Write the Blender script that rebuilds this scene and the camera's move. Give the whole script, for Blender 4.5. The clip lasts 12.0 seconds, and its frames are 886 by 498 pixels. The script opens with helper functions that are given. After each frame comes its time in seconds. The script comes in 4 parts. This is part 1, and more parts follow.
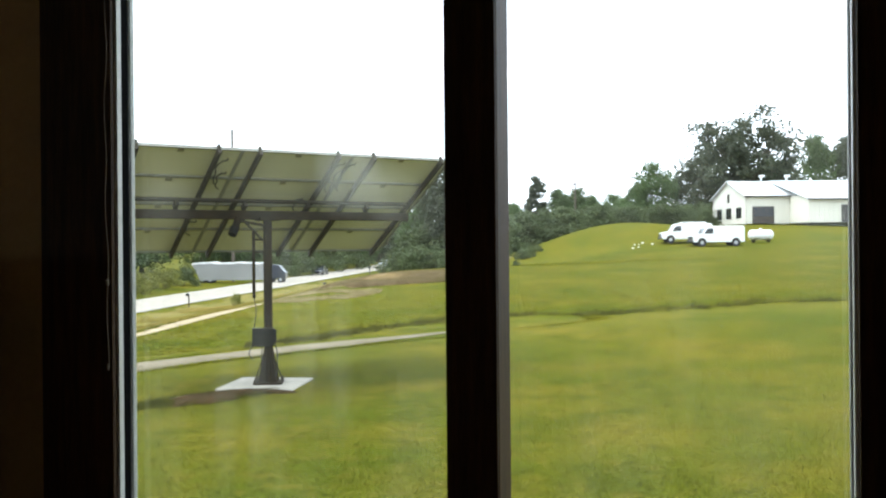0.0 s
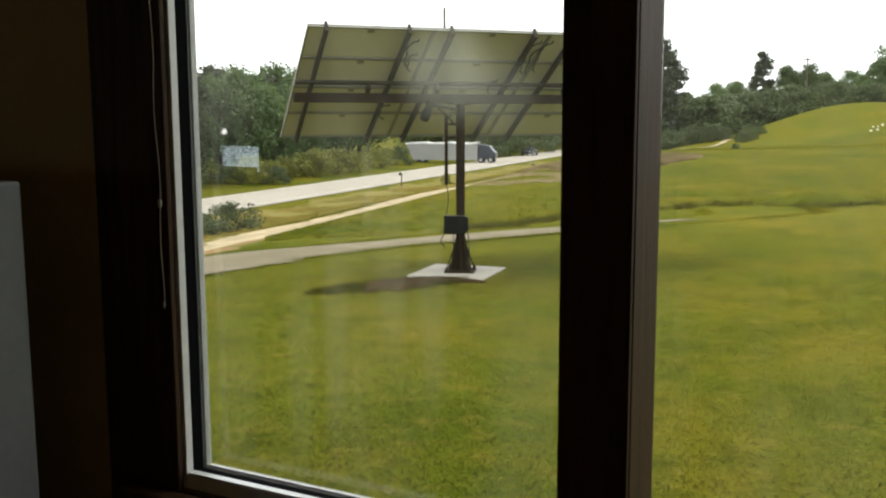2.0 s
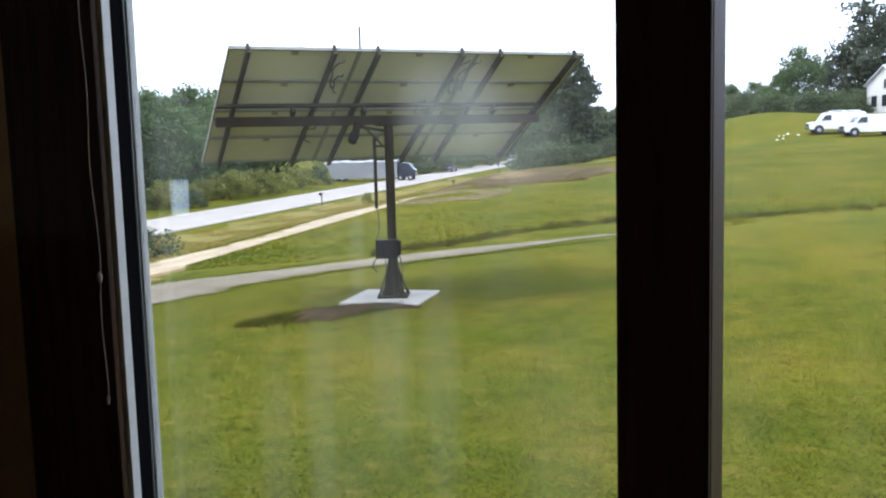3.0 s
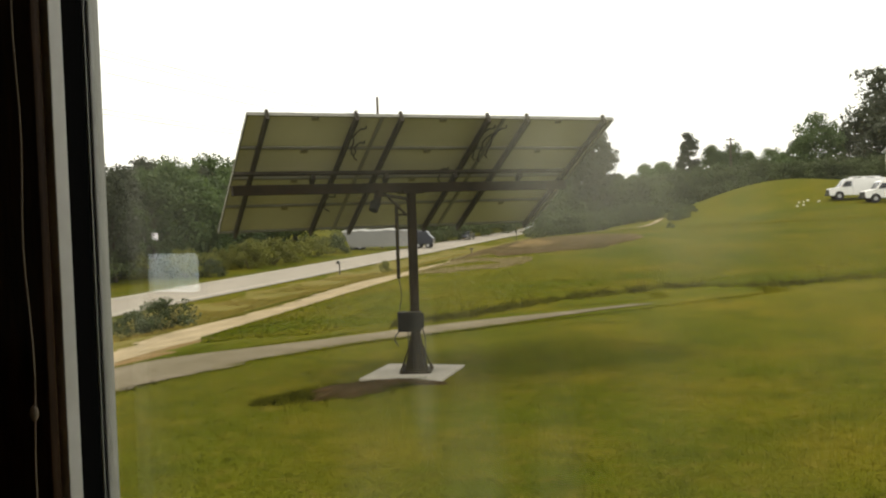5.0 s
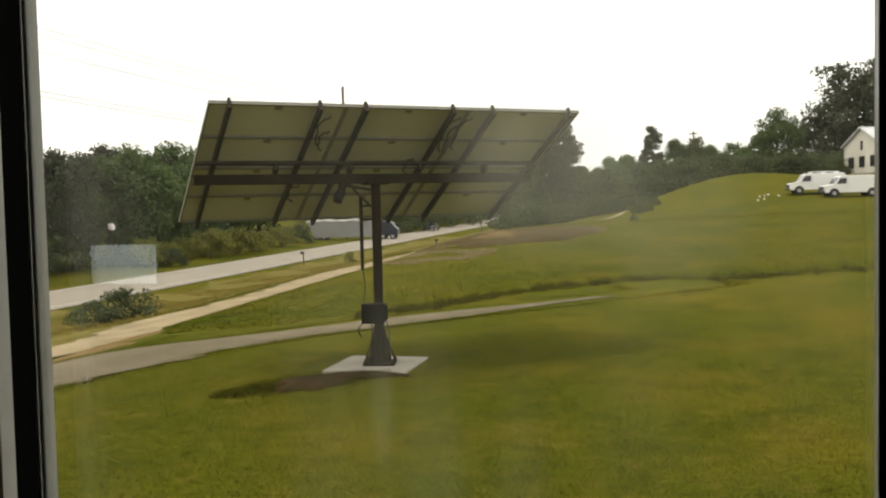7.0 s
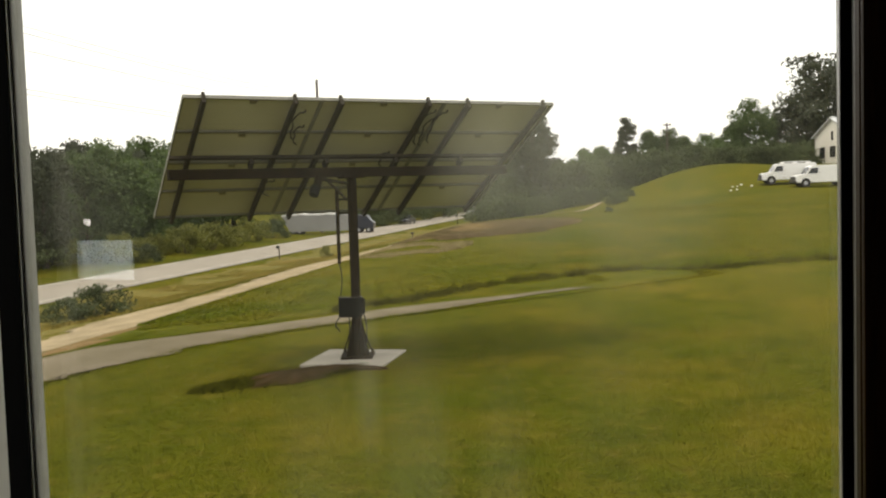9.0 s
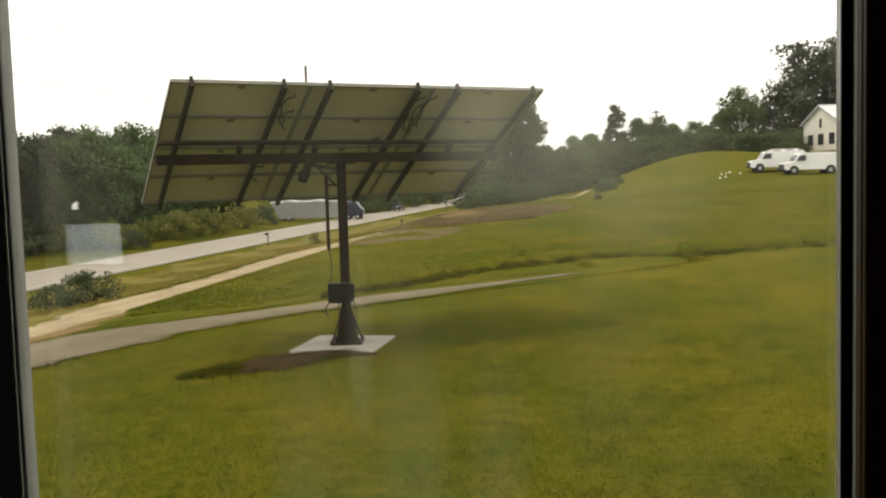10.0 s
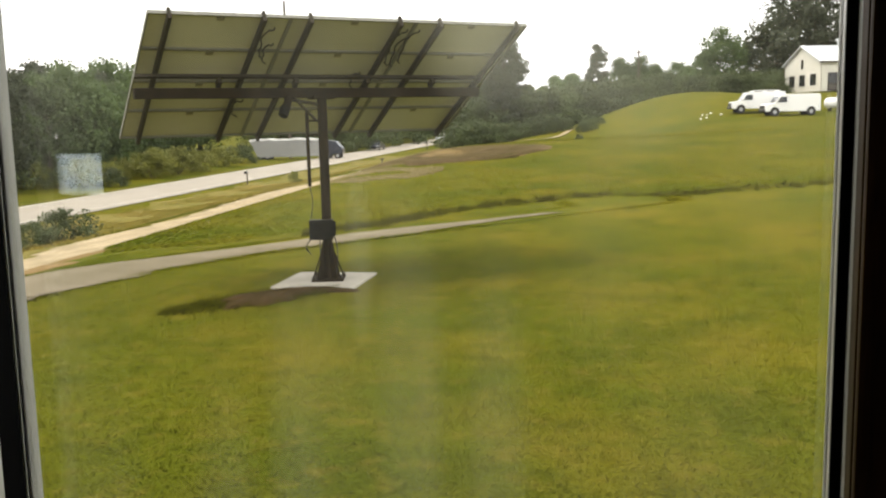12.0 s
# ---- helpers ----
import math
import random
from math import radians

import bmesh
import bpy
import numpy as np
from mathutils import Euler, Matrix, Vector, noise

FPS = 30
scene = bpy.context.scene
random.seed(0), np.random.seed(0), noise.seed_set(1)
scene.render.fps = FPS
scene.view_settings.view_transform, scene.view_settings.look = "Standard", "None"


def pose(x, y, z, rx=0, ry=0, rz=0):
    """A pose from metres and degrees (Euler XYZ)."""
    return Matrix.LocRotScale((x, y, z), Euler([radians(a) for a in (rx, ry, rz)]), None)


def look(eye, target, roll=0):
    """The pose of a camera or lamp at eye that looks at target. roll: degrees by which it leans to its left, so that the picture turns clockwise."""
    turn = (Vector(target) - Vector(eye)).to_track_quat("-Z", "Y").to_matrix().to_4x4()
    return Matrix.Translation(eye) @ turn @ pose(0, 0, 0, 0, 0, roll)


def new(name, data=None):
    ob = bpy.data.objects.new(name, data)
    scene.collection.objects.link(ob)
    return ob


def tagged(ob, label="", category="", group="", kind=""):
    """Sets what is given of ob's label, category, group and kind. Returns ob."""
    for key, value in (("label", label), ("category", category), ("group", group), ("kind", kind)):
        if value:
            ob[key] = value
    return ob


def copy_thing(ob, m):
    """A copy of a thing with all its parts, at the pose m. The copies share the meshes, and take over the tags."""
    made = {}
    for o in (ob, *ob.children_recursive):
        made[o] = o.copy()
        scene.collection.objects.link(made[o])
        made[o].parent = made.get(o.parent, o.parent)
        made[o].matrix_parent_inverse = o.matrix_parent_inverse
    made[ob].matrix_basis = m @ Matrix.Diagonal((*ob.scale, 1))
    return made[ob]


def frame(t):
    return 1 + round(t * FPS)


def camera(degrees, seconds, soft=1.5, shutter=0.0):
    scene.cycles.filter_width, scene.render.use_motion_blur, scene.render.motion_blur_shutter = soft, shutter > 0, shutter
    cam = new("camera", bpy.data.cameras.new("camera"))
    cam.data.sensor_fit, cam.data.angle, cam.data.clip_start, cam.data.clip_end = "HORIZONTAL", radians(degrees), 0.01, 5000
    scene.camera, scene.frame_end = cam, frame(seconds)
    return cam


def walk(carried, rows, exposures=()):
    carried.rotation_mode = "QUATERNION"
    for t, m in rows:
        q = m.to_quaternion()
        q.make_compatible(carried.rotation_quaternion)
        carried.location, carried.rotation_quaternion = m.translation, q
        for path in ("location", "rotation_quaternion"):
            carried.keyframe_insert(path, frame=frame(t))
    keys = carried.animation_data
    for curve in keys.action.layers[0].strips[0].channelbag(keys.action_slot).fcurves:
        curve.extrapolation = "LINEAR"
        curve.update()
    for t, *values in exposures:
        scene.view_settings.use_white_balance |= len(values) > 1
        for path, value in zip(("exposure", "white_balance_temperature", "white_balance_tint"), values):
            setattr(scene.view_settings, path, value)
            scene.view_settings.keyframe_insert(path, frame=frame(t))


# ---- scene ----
cam = camera(52.0, 12.0, soft=2.1)
PATH = [
    (0, (1.342, -2.049, 1.535), (0.843, -0.112, 1.534), -0.5),
    (0.2, (1.385, -1.979, 1.616), (0.713, -0.097, 1.539), -1.3),
    (0.5, (1.398, -1.912, 1.656), (0.662, -0.054, 1.559), -2.5),
    (1, (1.334, -1.718, 1.624), (0.587, 0.137, 1.599), -0.2),
    (1.5, (1.345, -1.579, 1.59), (0.644, 0.291, 1.472), -0.2),
    (1.8, (1.386, -1.532, 1.595), (0.482, 0.243, 1.412), 1.0),
    (2, (1.34, -1.452, 1.603), (0.418, 0.303, 1.343), -0.2),
    (2.5, (1.188, -1.359, 1.618), (0.3, 0.42, 1.403), -0.5),
    (2.7, (1.146, -1.327, 1.647), (0.352, 0.494, 1.419), -1.5),
    (4.3, (0.828, -0.895, 1.673), (0.108, 0.966, 1.534), -1.1),
    (4.5, (0.794, -0.865, 1.665), (0.189, 1.038, 1.552), -0.0),
    (5, (0.808, -0.835, 1.662), (0.006, 0.995, 1.586), -1.8),
    (5.5, (0.806, -0.804, 1.653), (0.052, 1.045, 1.543), -1.4),
    (6, (0.803, -0.798, 1.668), (0.020, 1.039, 1.564), -1.3),
    (6.5, (0.796, -0.794, 1.669), (0.055, 1.062, 1.582), -1.0),
    (7, (0.794, -0.788, 1.670), (0.063, 1.071, 1.572), -1.3),
    (9, (0.798, -0.817, 1.670), (0.116, 1.060, 1.555), -1.8),
    (9.5, (0.794, -0.815, 1.659), (0.131, 1.067, 1.525), -1.9),
    (10, (0.790, -0.809, 1.655), (0.130, 1.074, 1.511), -1.7),
    (10.5, (0.791, -0.819, 1.662), (0.142, 1.069, 1.530), -2.0),
    (11, (0.792, -0.817, 1.659), (0.129, 1.066, 1.531), -1.7),
    (11.5, (0.792, -0.843, 1.605), (0.059, 1.010, 1.433), -1.6),
    (12, (0.774, -0.819, 1.620), (0.157, 1.063, 1.344), -1.3),
]
EXPOSURES = [(0.0, 1.02, 5500, 8), (0.5, 0.5, 6400, 6), (1.0, 0.12, 6400, 9), (1.5, 0.3, 6500, 10), (2.0, 0.6, 6150, 10), (2.7, 0.92, 5000, 20), (4.3, 0.15, 6500, 10), (5.0, -0.02, 6800, 11), (6.5, -0.08, 6800, 12), (7.0, -0.17, 6800, 12), (9.5, -0.07, 6800, 13), (11.0, -0.05, 6800, 13), (11.5, -0.02, 6600, 13), (12.0, 0.58, 6500, 14)]
walk(cam, [(t, look(eye, target, roll)) for t, eye, target, roll in PATH], EXPOSURES)

# ---------- light ----------
world = bpy.data.worlds.new("overcast_sky")
scene.world = world
world.use_nodes = True
wn, wl = world.node_tree.nodes, world.node_tree.links
wn.clear()
sky = wn.new("ShaderNodeTexSky")
sky.sky_type, sky.sun_disc = "NISHITA", False
sky.sun_elevation, sky.sun_rotation = radians(62), radians(-118)
sky.dust_density = 6.0
sky_b = wn.new("ShaderNodeBackground")
sky_b.inputs[1].default_value = 0.05
cloud_b = wn.new("ShaderNodeBackground")
cloud_b.inputs[0].default_value = (1.0, 1.0, 0.98, 1)
cloud_b.inputs[1].default_value = 1.5
add = wn.new("ShaderNodeAddShader")
wout = wn.new("ShaderNodeOutputWorld")
wl.new(sky.outputs[0], sky_b.inputs[0])
wl.new(sky_b.outputs[0], add.inputs[0])
wl.new(cloud_b.outputs[0], add.inputs[1])
wl.new(add.outputs[0], wout.inputs[0])

sun = new("sun", bpy.data.lights.new("sun", "SUN"))
sun.data.energy, sun.data.angle, sun.data.color = 1.35, radians(20), (1.0, 0.95, 0.86)
sun.matrix_world = look((-31, -17, 66), (0, 0, 0))

# ---------- plan: a to the right of the outlook, b ahead of it ----------
HEAD = radians(18.96)
FWD, RGT = Vector((-math.sin(HEAD), math.cos(HEAD), 0)), Vector((math.cos(HEAD), math.sin(HEAD), 0))
ORIGIN = Vector((0.79, -0.82, 0))


def at(a, b, z=0.0):
    return ORIGIN + RGT * a + FWD * b + Vector((0, 0, z))


def ss(x, lo, hi):
    t = np.clip((x - lo) / (hi - lo), 0, 1)
    return t * t * (3 - 2 * t)


PROFILE_P = (-300, -90, -60, -44, -32, -30.5, -27, -20, -16.4, -8.5, -5, 0, 8, 40, 300)
PROFILE_Z = (-1.0, -2.6, -3.3, -3.9, -3.9, -4.2, -4.1, -3.1, -2.74, -0.45, -0.3, -0.22, 0.05, 0.3, 0.5)


def bank_line(a):
    return np.minimum(17.5 + 0.72 * a, 19.5 + 0.03 * a) + 0.3 * np.sin(a * 0.8) + 0.15 * np.sin(a * 2.1)


def height(a, b):
    """The lie of the land: a road in a cutting, a bank, the lawn, and a hill on which the shed stands."""
    a, b = np.asarray(a, float), np.asarray(b, float)
    p = (a - 0.2 * b) * 0.98
    z = (np.interp(p - 0.7, PROFILE_P, PROFILE_Z) + np.interp(p, PROFILE_P, PROFILE_Z) + np.interp(p + 0.7, PROFILE_P, PROFILE_Z)) / 3
    z = z + 0.009 * np.clip(b - 12, 0, 300) + 0.012 * ss(p, -30, -16) * np.clip(b - 12, 0, 95)
    z = z + 1.7 * np.exp(-((a - 24.5) ** 2 + (b - 98) ** 2) / 12**2) + 2.0 * np.exp(-((a - 47) ** 2 + (b - 112) ** 2) / 26**2)
    # the hill falls away towards the road
    z = z - np.interp(b, (48, 75, 100), (0, 1.0, 2.1)) * (1 - ss(a, 14, 30)) * ss(a - 0.2 * b, -24, -8)
    z = z - 0.28 * np.exp(-((a - 31) ** 2 + (b - 78) ** 2) / 64)
    # a low bank behind the gravel path
    edge = b - bank_line(a)
    z = z + 0.09 * ss(edge, -0.25, 0.5) * np.exp(-np.clip(edge, 0, 99) / 6) * ss(a, -3, -0.5)
    # level ground along the building
    near = 1 - ss(b, 2.5, 7)
    return z * (1 - near) + np.minimum(z, -0.25) * near


def ground_z(a, b):
    return float(height(a, b))


def on_ground(a, b, turn=0.0, lift=0.0):
    """A pose on the land, turned in degrees from the outlook's heading."""
    return Matrix.Translation(at(a, b, ground_z(a, b) + lift)) @ pose(0, 0, 0, 0, 0, math.degrees(HEAD) + turn)


# ---------- materials ----------
def material(name, colour, rough=0.7, metal=0.0, other=None, scale=6.0, fine=60.0, bump=0.2, vary=0.0, spec=0.5, stretch=(1, 1, 1), mixed=(0.35, 0.65), distance=0.01, leaf=0.0):
    m = bpy.data.materials.new(name)
    m.use_nodes = True
    n, l = m.node_tree.nodes, m.node_tree.links
    bsdf = n["Principled BSDF"]
    bsdf.inputs["Roughness"].default_value = rough
    bsdf.inputs["Metallic"].default_value = metal
    bsdf.inputs["Specular IOR Level"].default_value = spec
    other = other or tuple(c * 0.8 for c in colour)
    tc = n.new("ShaderNodeTexCoord")
    mp = n.new("ShaderNodeMapping")
    mp.inputs["Scale"].default_value = stretch
    l.new(tc.outputs["Object"], mp.inputs[0])
    big = n.new("ShaderNodeTexNoise")
    big.inputs["Scale"].default_value, big.inputs["Detail"].default_value = scale, 5
    small = n.new("ShaderNodeTexNoise")
    small.inputs["Scale"].default_value, small.inputs["Detail"].default_value = fine, 3
    l.new(mp.outputs[0], big.inputs[0])
    l.new(mp.outputs[0], small.inputs[0])
    mix_n = n.new("ShaderNodeMath")
    mix_n.operation = "MULTIPLY_ADD"
    mix_n.inputs[1].default_value = 0.35
    l.new(small.outputs[0], mix_n.inputs[0])
    sub = n.new("ShaderNodeMath")
    sub.operation = "MULTIPLY"
    sub.inputs[1].default_value = 0.65
    l.new(big.outputs[0], sub.inputs[0])
    l.new(sub.outputs[0], mix_n.inputs[2])
    ramp = n.new("ShaderNodeValToRGB")
    ramp.color_ramp.elements[0].position, ramp.color_ramp.elements[1].position = mixed
    ramp.color_ramp.elements[0].color, ramp.color_ramp.elements[1].color = (*other, 1), (*colour, 1)
    l.new(mix_n.outputs[0], ramp.inputs[0])
    out = ramp.outputs[0]
    if vary:
        info = n.new("ShaderNodeObjectInfo")
        hsv = n.new("ShaderNodeHueSaturation")
        rng = n.new("ShaderNodeMapRange")
        rng.inputs["To Min"].default_value, rng.inputs["To Max"].default_value = 1 - vary, 1 + vary
        l.new(info.outputs["Random"], rng.inputs[0])
        l.new(rng.outputs[0], hsv.inputs["Value"])
        l.new(out, hsv.inputs["Color"])
        out = hsv.outputs[0]
    l.new(out, bsdf.inputs["Base Color"])
    if bump:
        b = n.new("ShaderNodeBump")
        b.inputs["Strength"].default_value, b.inputs["Distance"].default_value = bump, distance
        l.new(mix_n.outputs[0], b.inputs["Height"])
        l.new(b.outputs[0], bsdf.inputs["Normal"])
    if leaf:
        tr = n.new("ShaderNodeBsdfTranslucent")
        l.new(out, tr.inputs[0])
        ms = n.new("ShaderNodeMixShader")
        ms.inputs[0].default_value = leaf
        l.new(bsdf.outputs[0], ms.inputs[1])
        l.new(tr.outputs[0], ms.inputs[2])
        l.new(ms.outputs[0], n["Material Output"].inputs[0])
    return m


def glowing(name, colour, strength):
    m = bpy.data.materials.new(name)
    m.use_nodes = True
    b = m.node_tree.nodes["Principled BSDF"]
    b.inputs["Base Color"].default_value = (0.02, 0.02, 0.02, 1)
    b.inputs["Emission Color"].default_value = (*colour, 1)
    b.inputs["Emission Strength"].default_value = strength
    return m


def lawn_material(name="lawn_grass", gain=1.0, leaf=0.0):
    """Mown grass, patchy at three sizes: dry yellow spots, darker damp green, fine blades."""
    m = bpy.data.materials.new(name)
    m.use_nodes = True
    n, l = m.node_tree.nodes, m.node_tree.links
    bsdf = n["Principled BSDF"]
    bsdf.inputs["Roughness"].default_value, bsdf.inputs["Specular IOR Level"].default_value = 0.9, 0.03
    tc = n.new("ShaderNodeTexCoord")
    last = None
    for scale, detail, lo, hi, c0, c1 in (
        (0.11, 3, 0.36, 0.64, (0.052, 0.066, 0.0026), (0.094, 0.090, 0.0042)),
        (0.42, 4, 0.44, 0.70, None, (0.128, 0.100, 0.0090)),
        (1.1, 4, 0.48, 0.72, None, (0.042, 0.052, 0.0022)),
        (3.0, 5, 0.50, 0.74, None, (0.036, 0.044, 0.0020)),
        (5.5, 6, 0.52, 0.80, None, (0.140, 0.110, 0.016)),
        (30.0, 4, 0.55, 0.85, None, (0.056, 0.060, 0.003)),
    ):
        if leaf and scale > 20:
            continue
        tex = n.new("ShaderNodeTexNoise")
        tex.inputs["Scale"].default_value, tex.inputs["Detail"].default_value, tex.inputs["Roughness"].default_value = scale, detail, 0.62
        l.new(tc.outputs["Object"], tex.inputs[0])
        ramp = n.new("ShaderNodeValToRGB")
        e = ramp.color_ramp.elements
        e[0].position, e[1].position = lo, hi
        l.new(tex.outputs[0], ramp.inputs[0])
        if c0:
            e[0].color, e[1].color = (*c0, 1), (*c1, 1)
            last = ramp.outputs[0]
        else:
            e[0].color, e[1].color = (0, 0, 0, 1), (0.65, 0.65, 0.65, 1)
            mix = n.new("ShaderNodeMix")
            mix.data_type = "RGBA"
            l.new(ramp.outputs[0], mix.inputs[0])
            l.new(last, mix.inputs[6])
            mix.inputs[7].default_value = (*c1, 1)
            last = mix.outputs[2]
    hsv = n.new("ShaderNodeHueSaturation")
    hsv.inputs["Value"].default_value = gain * 1.06
    l.new(last, hsv.inputs["Color"])
    last = hsv.outputs[0]
    l.new(last, bsdf.inputs["Base Color"])
    if leaf:
        tr = n.new("ShaderNodeBsdfTranslucent")
        l.new(last, tr.inputs[0])
        ms = n.new("ShaderNodeMixShader")
        ms.inputs[0].default_value = leaf
        l.new(bsdf.outputs[0], ms.inputs[1])
        l.new(tr.outputs[0], ms.inputs[2])
        l.new(ms.outputs[0], n["Material Output"].inputs[0])
        return m
    fine = n.new("ShaderNodeTexNoise")
    fine.inputs["Scale"].default_value, fine.inputs["Detail"].default_value = 26, 6
    l.new(tc.outputs["Object"], fine.inputs[0])
    bump = n.new("ShaderNodeBump")
    bump.inputs["Strength"].default_value, bump.inputs["Distance"].default_value = 0.45, 0.05
    l.new(fine.outputs[0], bump.inputs["Height"])
    l.new(bump.outputs[0], bsdf.inputs["Normal"])
    return m


def dusty_glass():
    """Window glass with a thin film of dust, streaks and hazier patches that scatters the daylight."""
    m = bpy.data.materials.new("dusty_window_glass")
    m.use_nodes = True
    n, l = m.node_tree.nodes, m.node_tree.links
    n.remove(n["Principled BSDF"])
    clear = n.new("ShaderNodeBsdfTransparent")
    clear.inputs[0].default_value = (0.97, 0.97, 0.945, 1)
    gloss = n.new("ShaderNodeBsdfGlossy")
    gloss.inputs["Roughness"].default_value = 0.01
    face = n.new("ShaderNodeLayerWeight")
    face.inputs[0].default_value = 0.5
    steep = n.new("ShaderNodeMath")
    steep.operation = "POWER"
    steep.inputs[1].default_value = 5.0
    l.new(face.outputs["Facing"], steep.inputs[0])
    fres = n.new("ShaderNodeMath")
    fres.operation = "MULTIPLY_ADD"
    fres.inputs[1].default_value, fres.inputs[2].default_value = 0.9, 0.04
    l.new(steep.outputs[0], fres.inputs[0])
    pane = n.new("ShaderNodeMixShader")
    l.new(fres.outputs[0], pane.inputs[0])
    l.new(clear.outputs[0], pane.inputs[1])
    l.new(gloss.outputs[0], pane.inputs[2])
    dust = n.new("ShaderNodeBsdfTranslucent")
    dust.inputs[0].default_value = (0.86, 0.85, 0.70, 1)
    tc = n.new("ShaderNodeTexCoord")
    mp = n.new("ShaderNodeMapping")
    mp.inputs["Scale"].default_value = (9, 1, 1.1)
    l.new(tc.outputs["Object"], mp.inputs[0])
    streak = n.new("ShaderNodeTexNoise")
    streak.inputs["Scale"].default_value, streak.inputs["Detail"].default_value = 1.0, 4
    l.new(mp.outputs[0], streak.inputs[0])
    patch = n.new("ShaderNodeTexNoise")
    patch.inputs["Scale"].default_value, patch.inputs["Detail"].default_value = 3.2, 3
    l.new(tc.outputs["Object"], patch.inputs[0])
    mul = n.new("ShaderNodeMath")
    mul.operation = "MULTIPLY"
    l.new(streak.outputs[0], mul.inputs[0])
    l.new(patch.outputs[0], mul.inputs[1])
    rng = n.new("ShaderNodeMapRange")
    rng.inputs["From Min"].default_value, rng.inputs["From Max"].default_value = 0.18, 0.42
    rng.inputs["To Min"].default_value, rng.inputs["To Max"].default_value = 0.002, 0.019
    l.new(mul.outputs[0], rng.inputs[0])
    film = rng.outputs[0]
    # hazier patches in the film: centre, spread across and up, strength
    for cx, cz, sx, sz, amount in ((0.585, 1.705, 0.085, 0.085, 0.082), (0.70, 1.66, 0.06, 0.07, 0.040), (0.10, 1.66, 0.085, 0.08, 0.020), (0.47, 1.36, 0.035, 0.20, 0.016), (0.56, 1.30, 0.03, 0.22, 0.014), (0.34, 1.20, 0.03, 0.22, 0.016), (0.26, 1.15, 0.04, 0.20, 0.014), (0.42, 1.50, 0.015, 0.09, 0.020)):
        place = n.new("ShaderNodeMapping")
        place.vector_type = "TEXTURE"
        place.inputs["Location"].default_value, place.inputs["Scale"].default_value = (cx, -0.006, cz), (sx, 1.0, sz)
        l.new(tc.outputs["Object"], place.inputs[0])
        far = n.new("ShaderNodeVectorMath")
        far.operation = "LENGTH"
        l.new(place.outputs[0], far.inputs[0])
        fade = n.new("ShaderNodeMapRange")
        fade.interpolation_type = "SMOOTHERSTEP"
        fade.inputs["From Min"].default_value, fade.inputs["From Max"].default_value = 1.45, 0.2
        fade.inputs["To Min"].default_value, fade.inputs["To Max"].default_value = 0.0, amount
        l.new(far.outputs["Value"], fade.inputs[0])
        uneven = n.new("ShaderNodeMath")
        uneven.operation = "MULTIPLY_ADD"
        uneven.inputs[1].default_value, uneven.inputs[2].default_value = 1.7, 0.15
        l.new(streak.outputs[0], uneven.inputs[0])
        blot = n.new("ShaderNodeMath")
        blot.operation = "MULTIPLY"
        l.new(fade.outputs[0], blot.inputs[0])
        l.new(uneven.outputs[0], blot.inputs[1])
        total = n.new("ShaderNodeMath")
        total.operation = "ADD"
        l.new(film, total.inputs[0])
        l.new(blot.outputs[0], total.inputs[1])
        film = total.outputs[0]
    top = n.new("ShaderNodeMixShader")
    l.new(film, top.inputs[0])
    l.new(pane.outputs[0], top.inputs[1])
    l.new(dust.outputs[0], top.inputs[2])
    l.new(top.outputs[0], n["Material Output"].inputs[0])
    return m


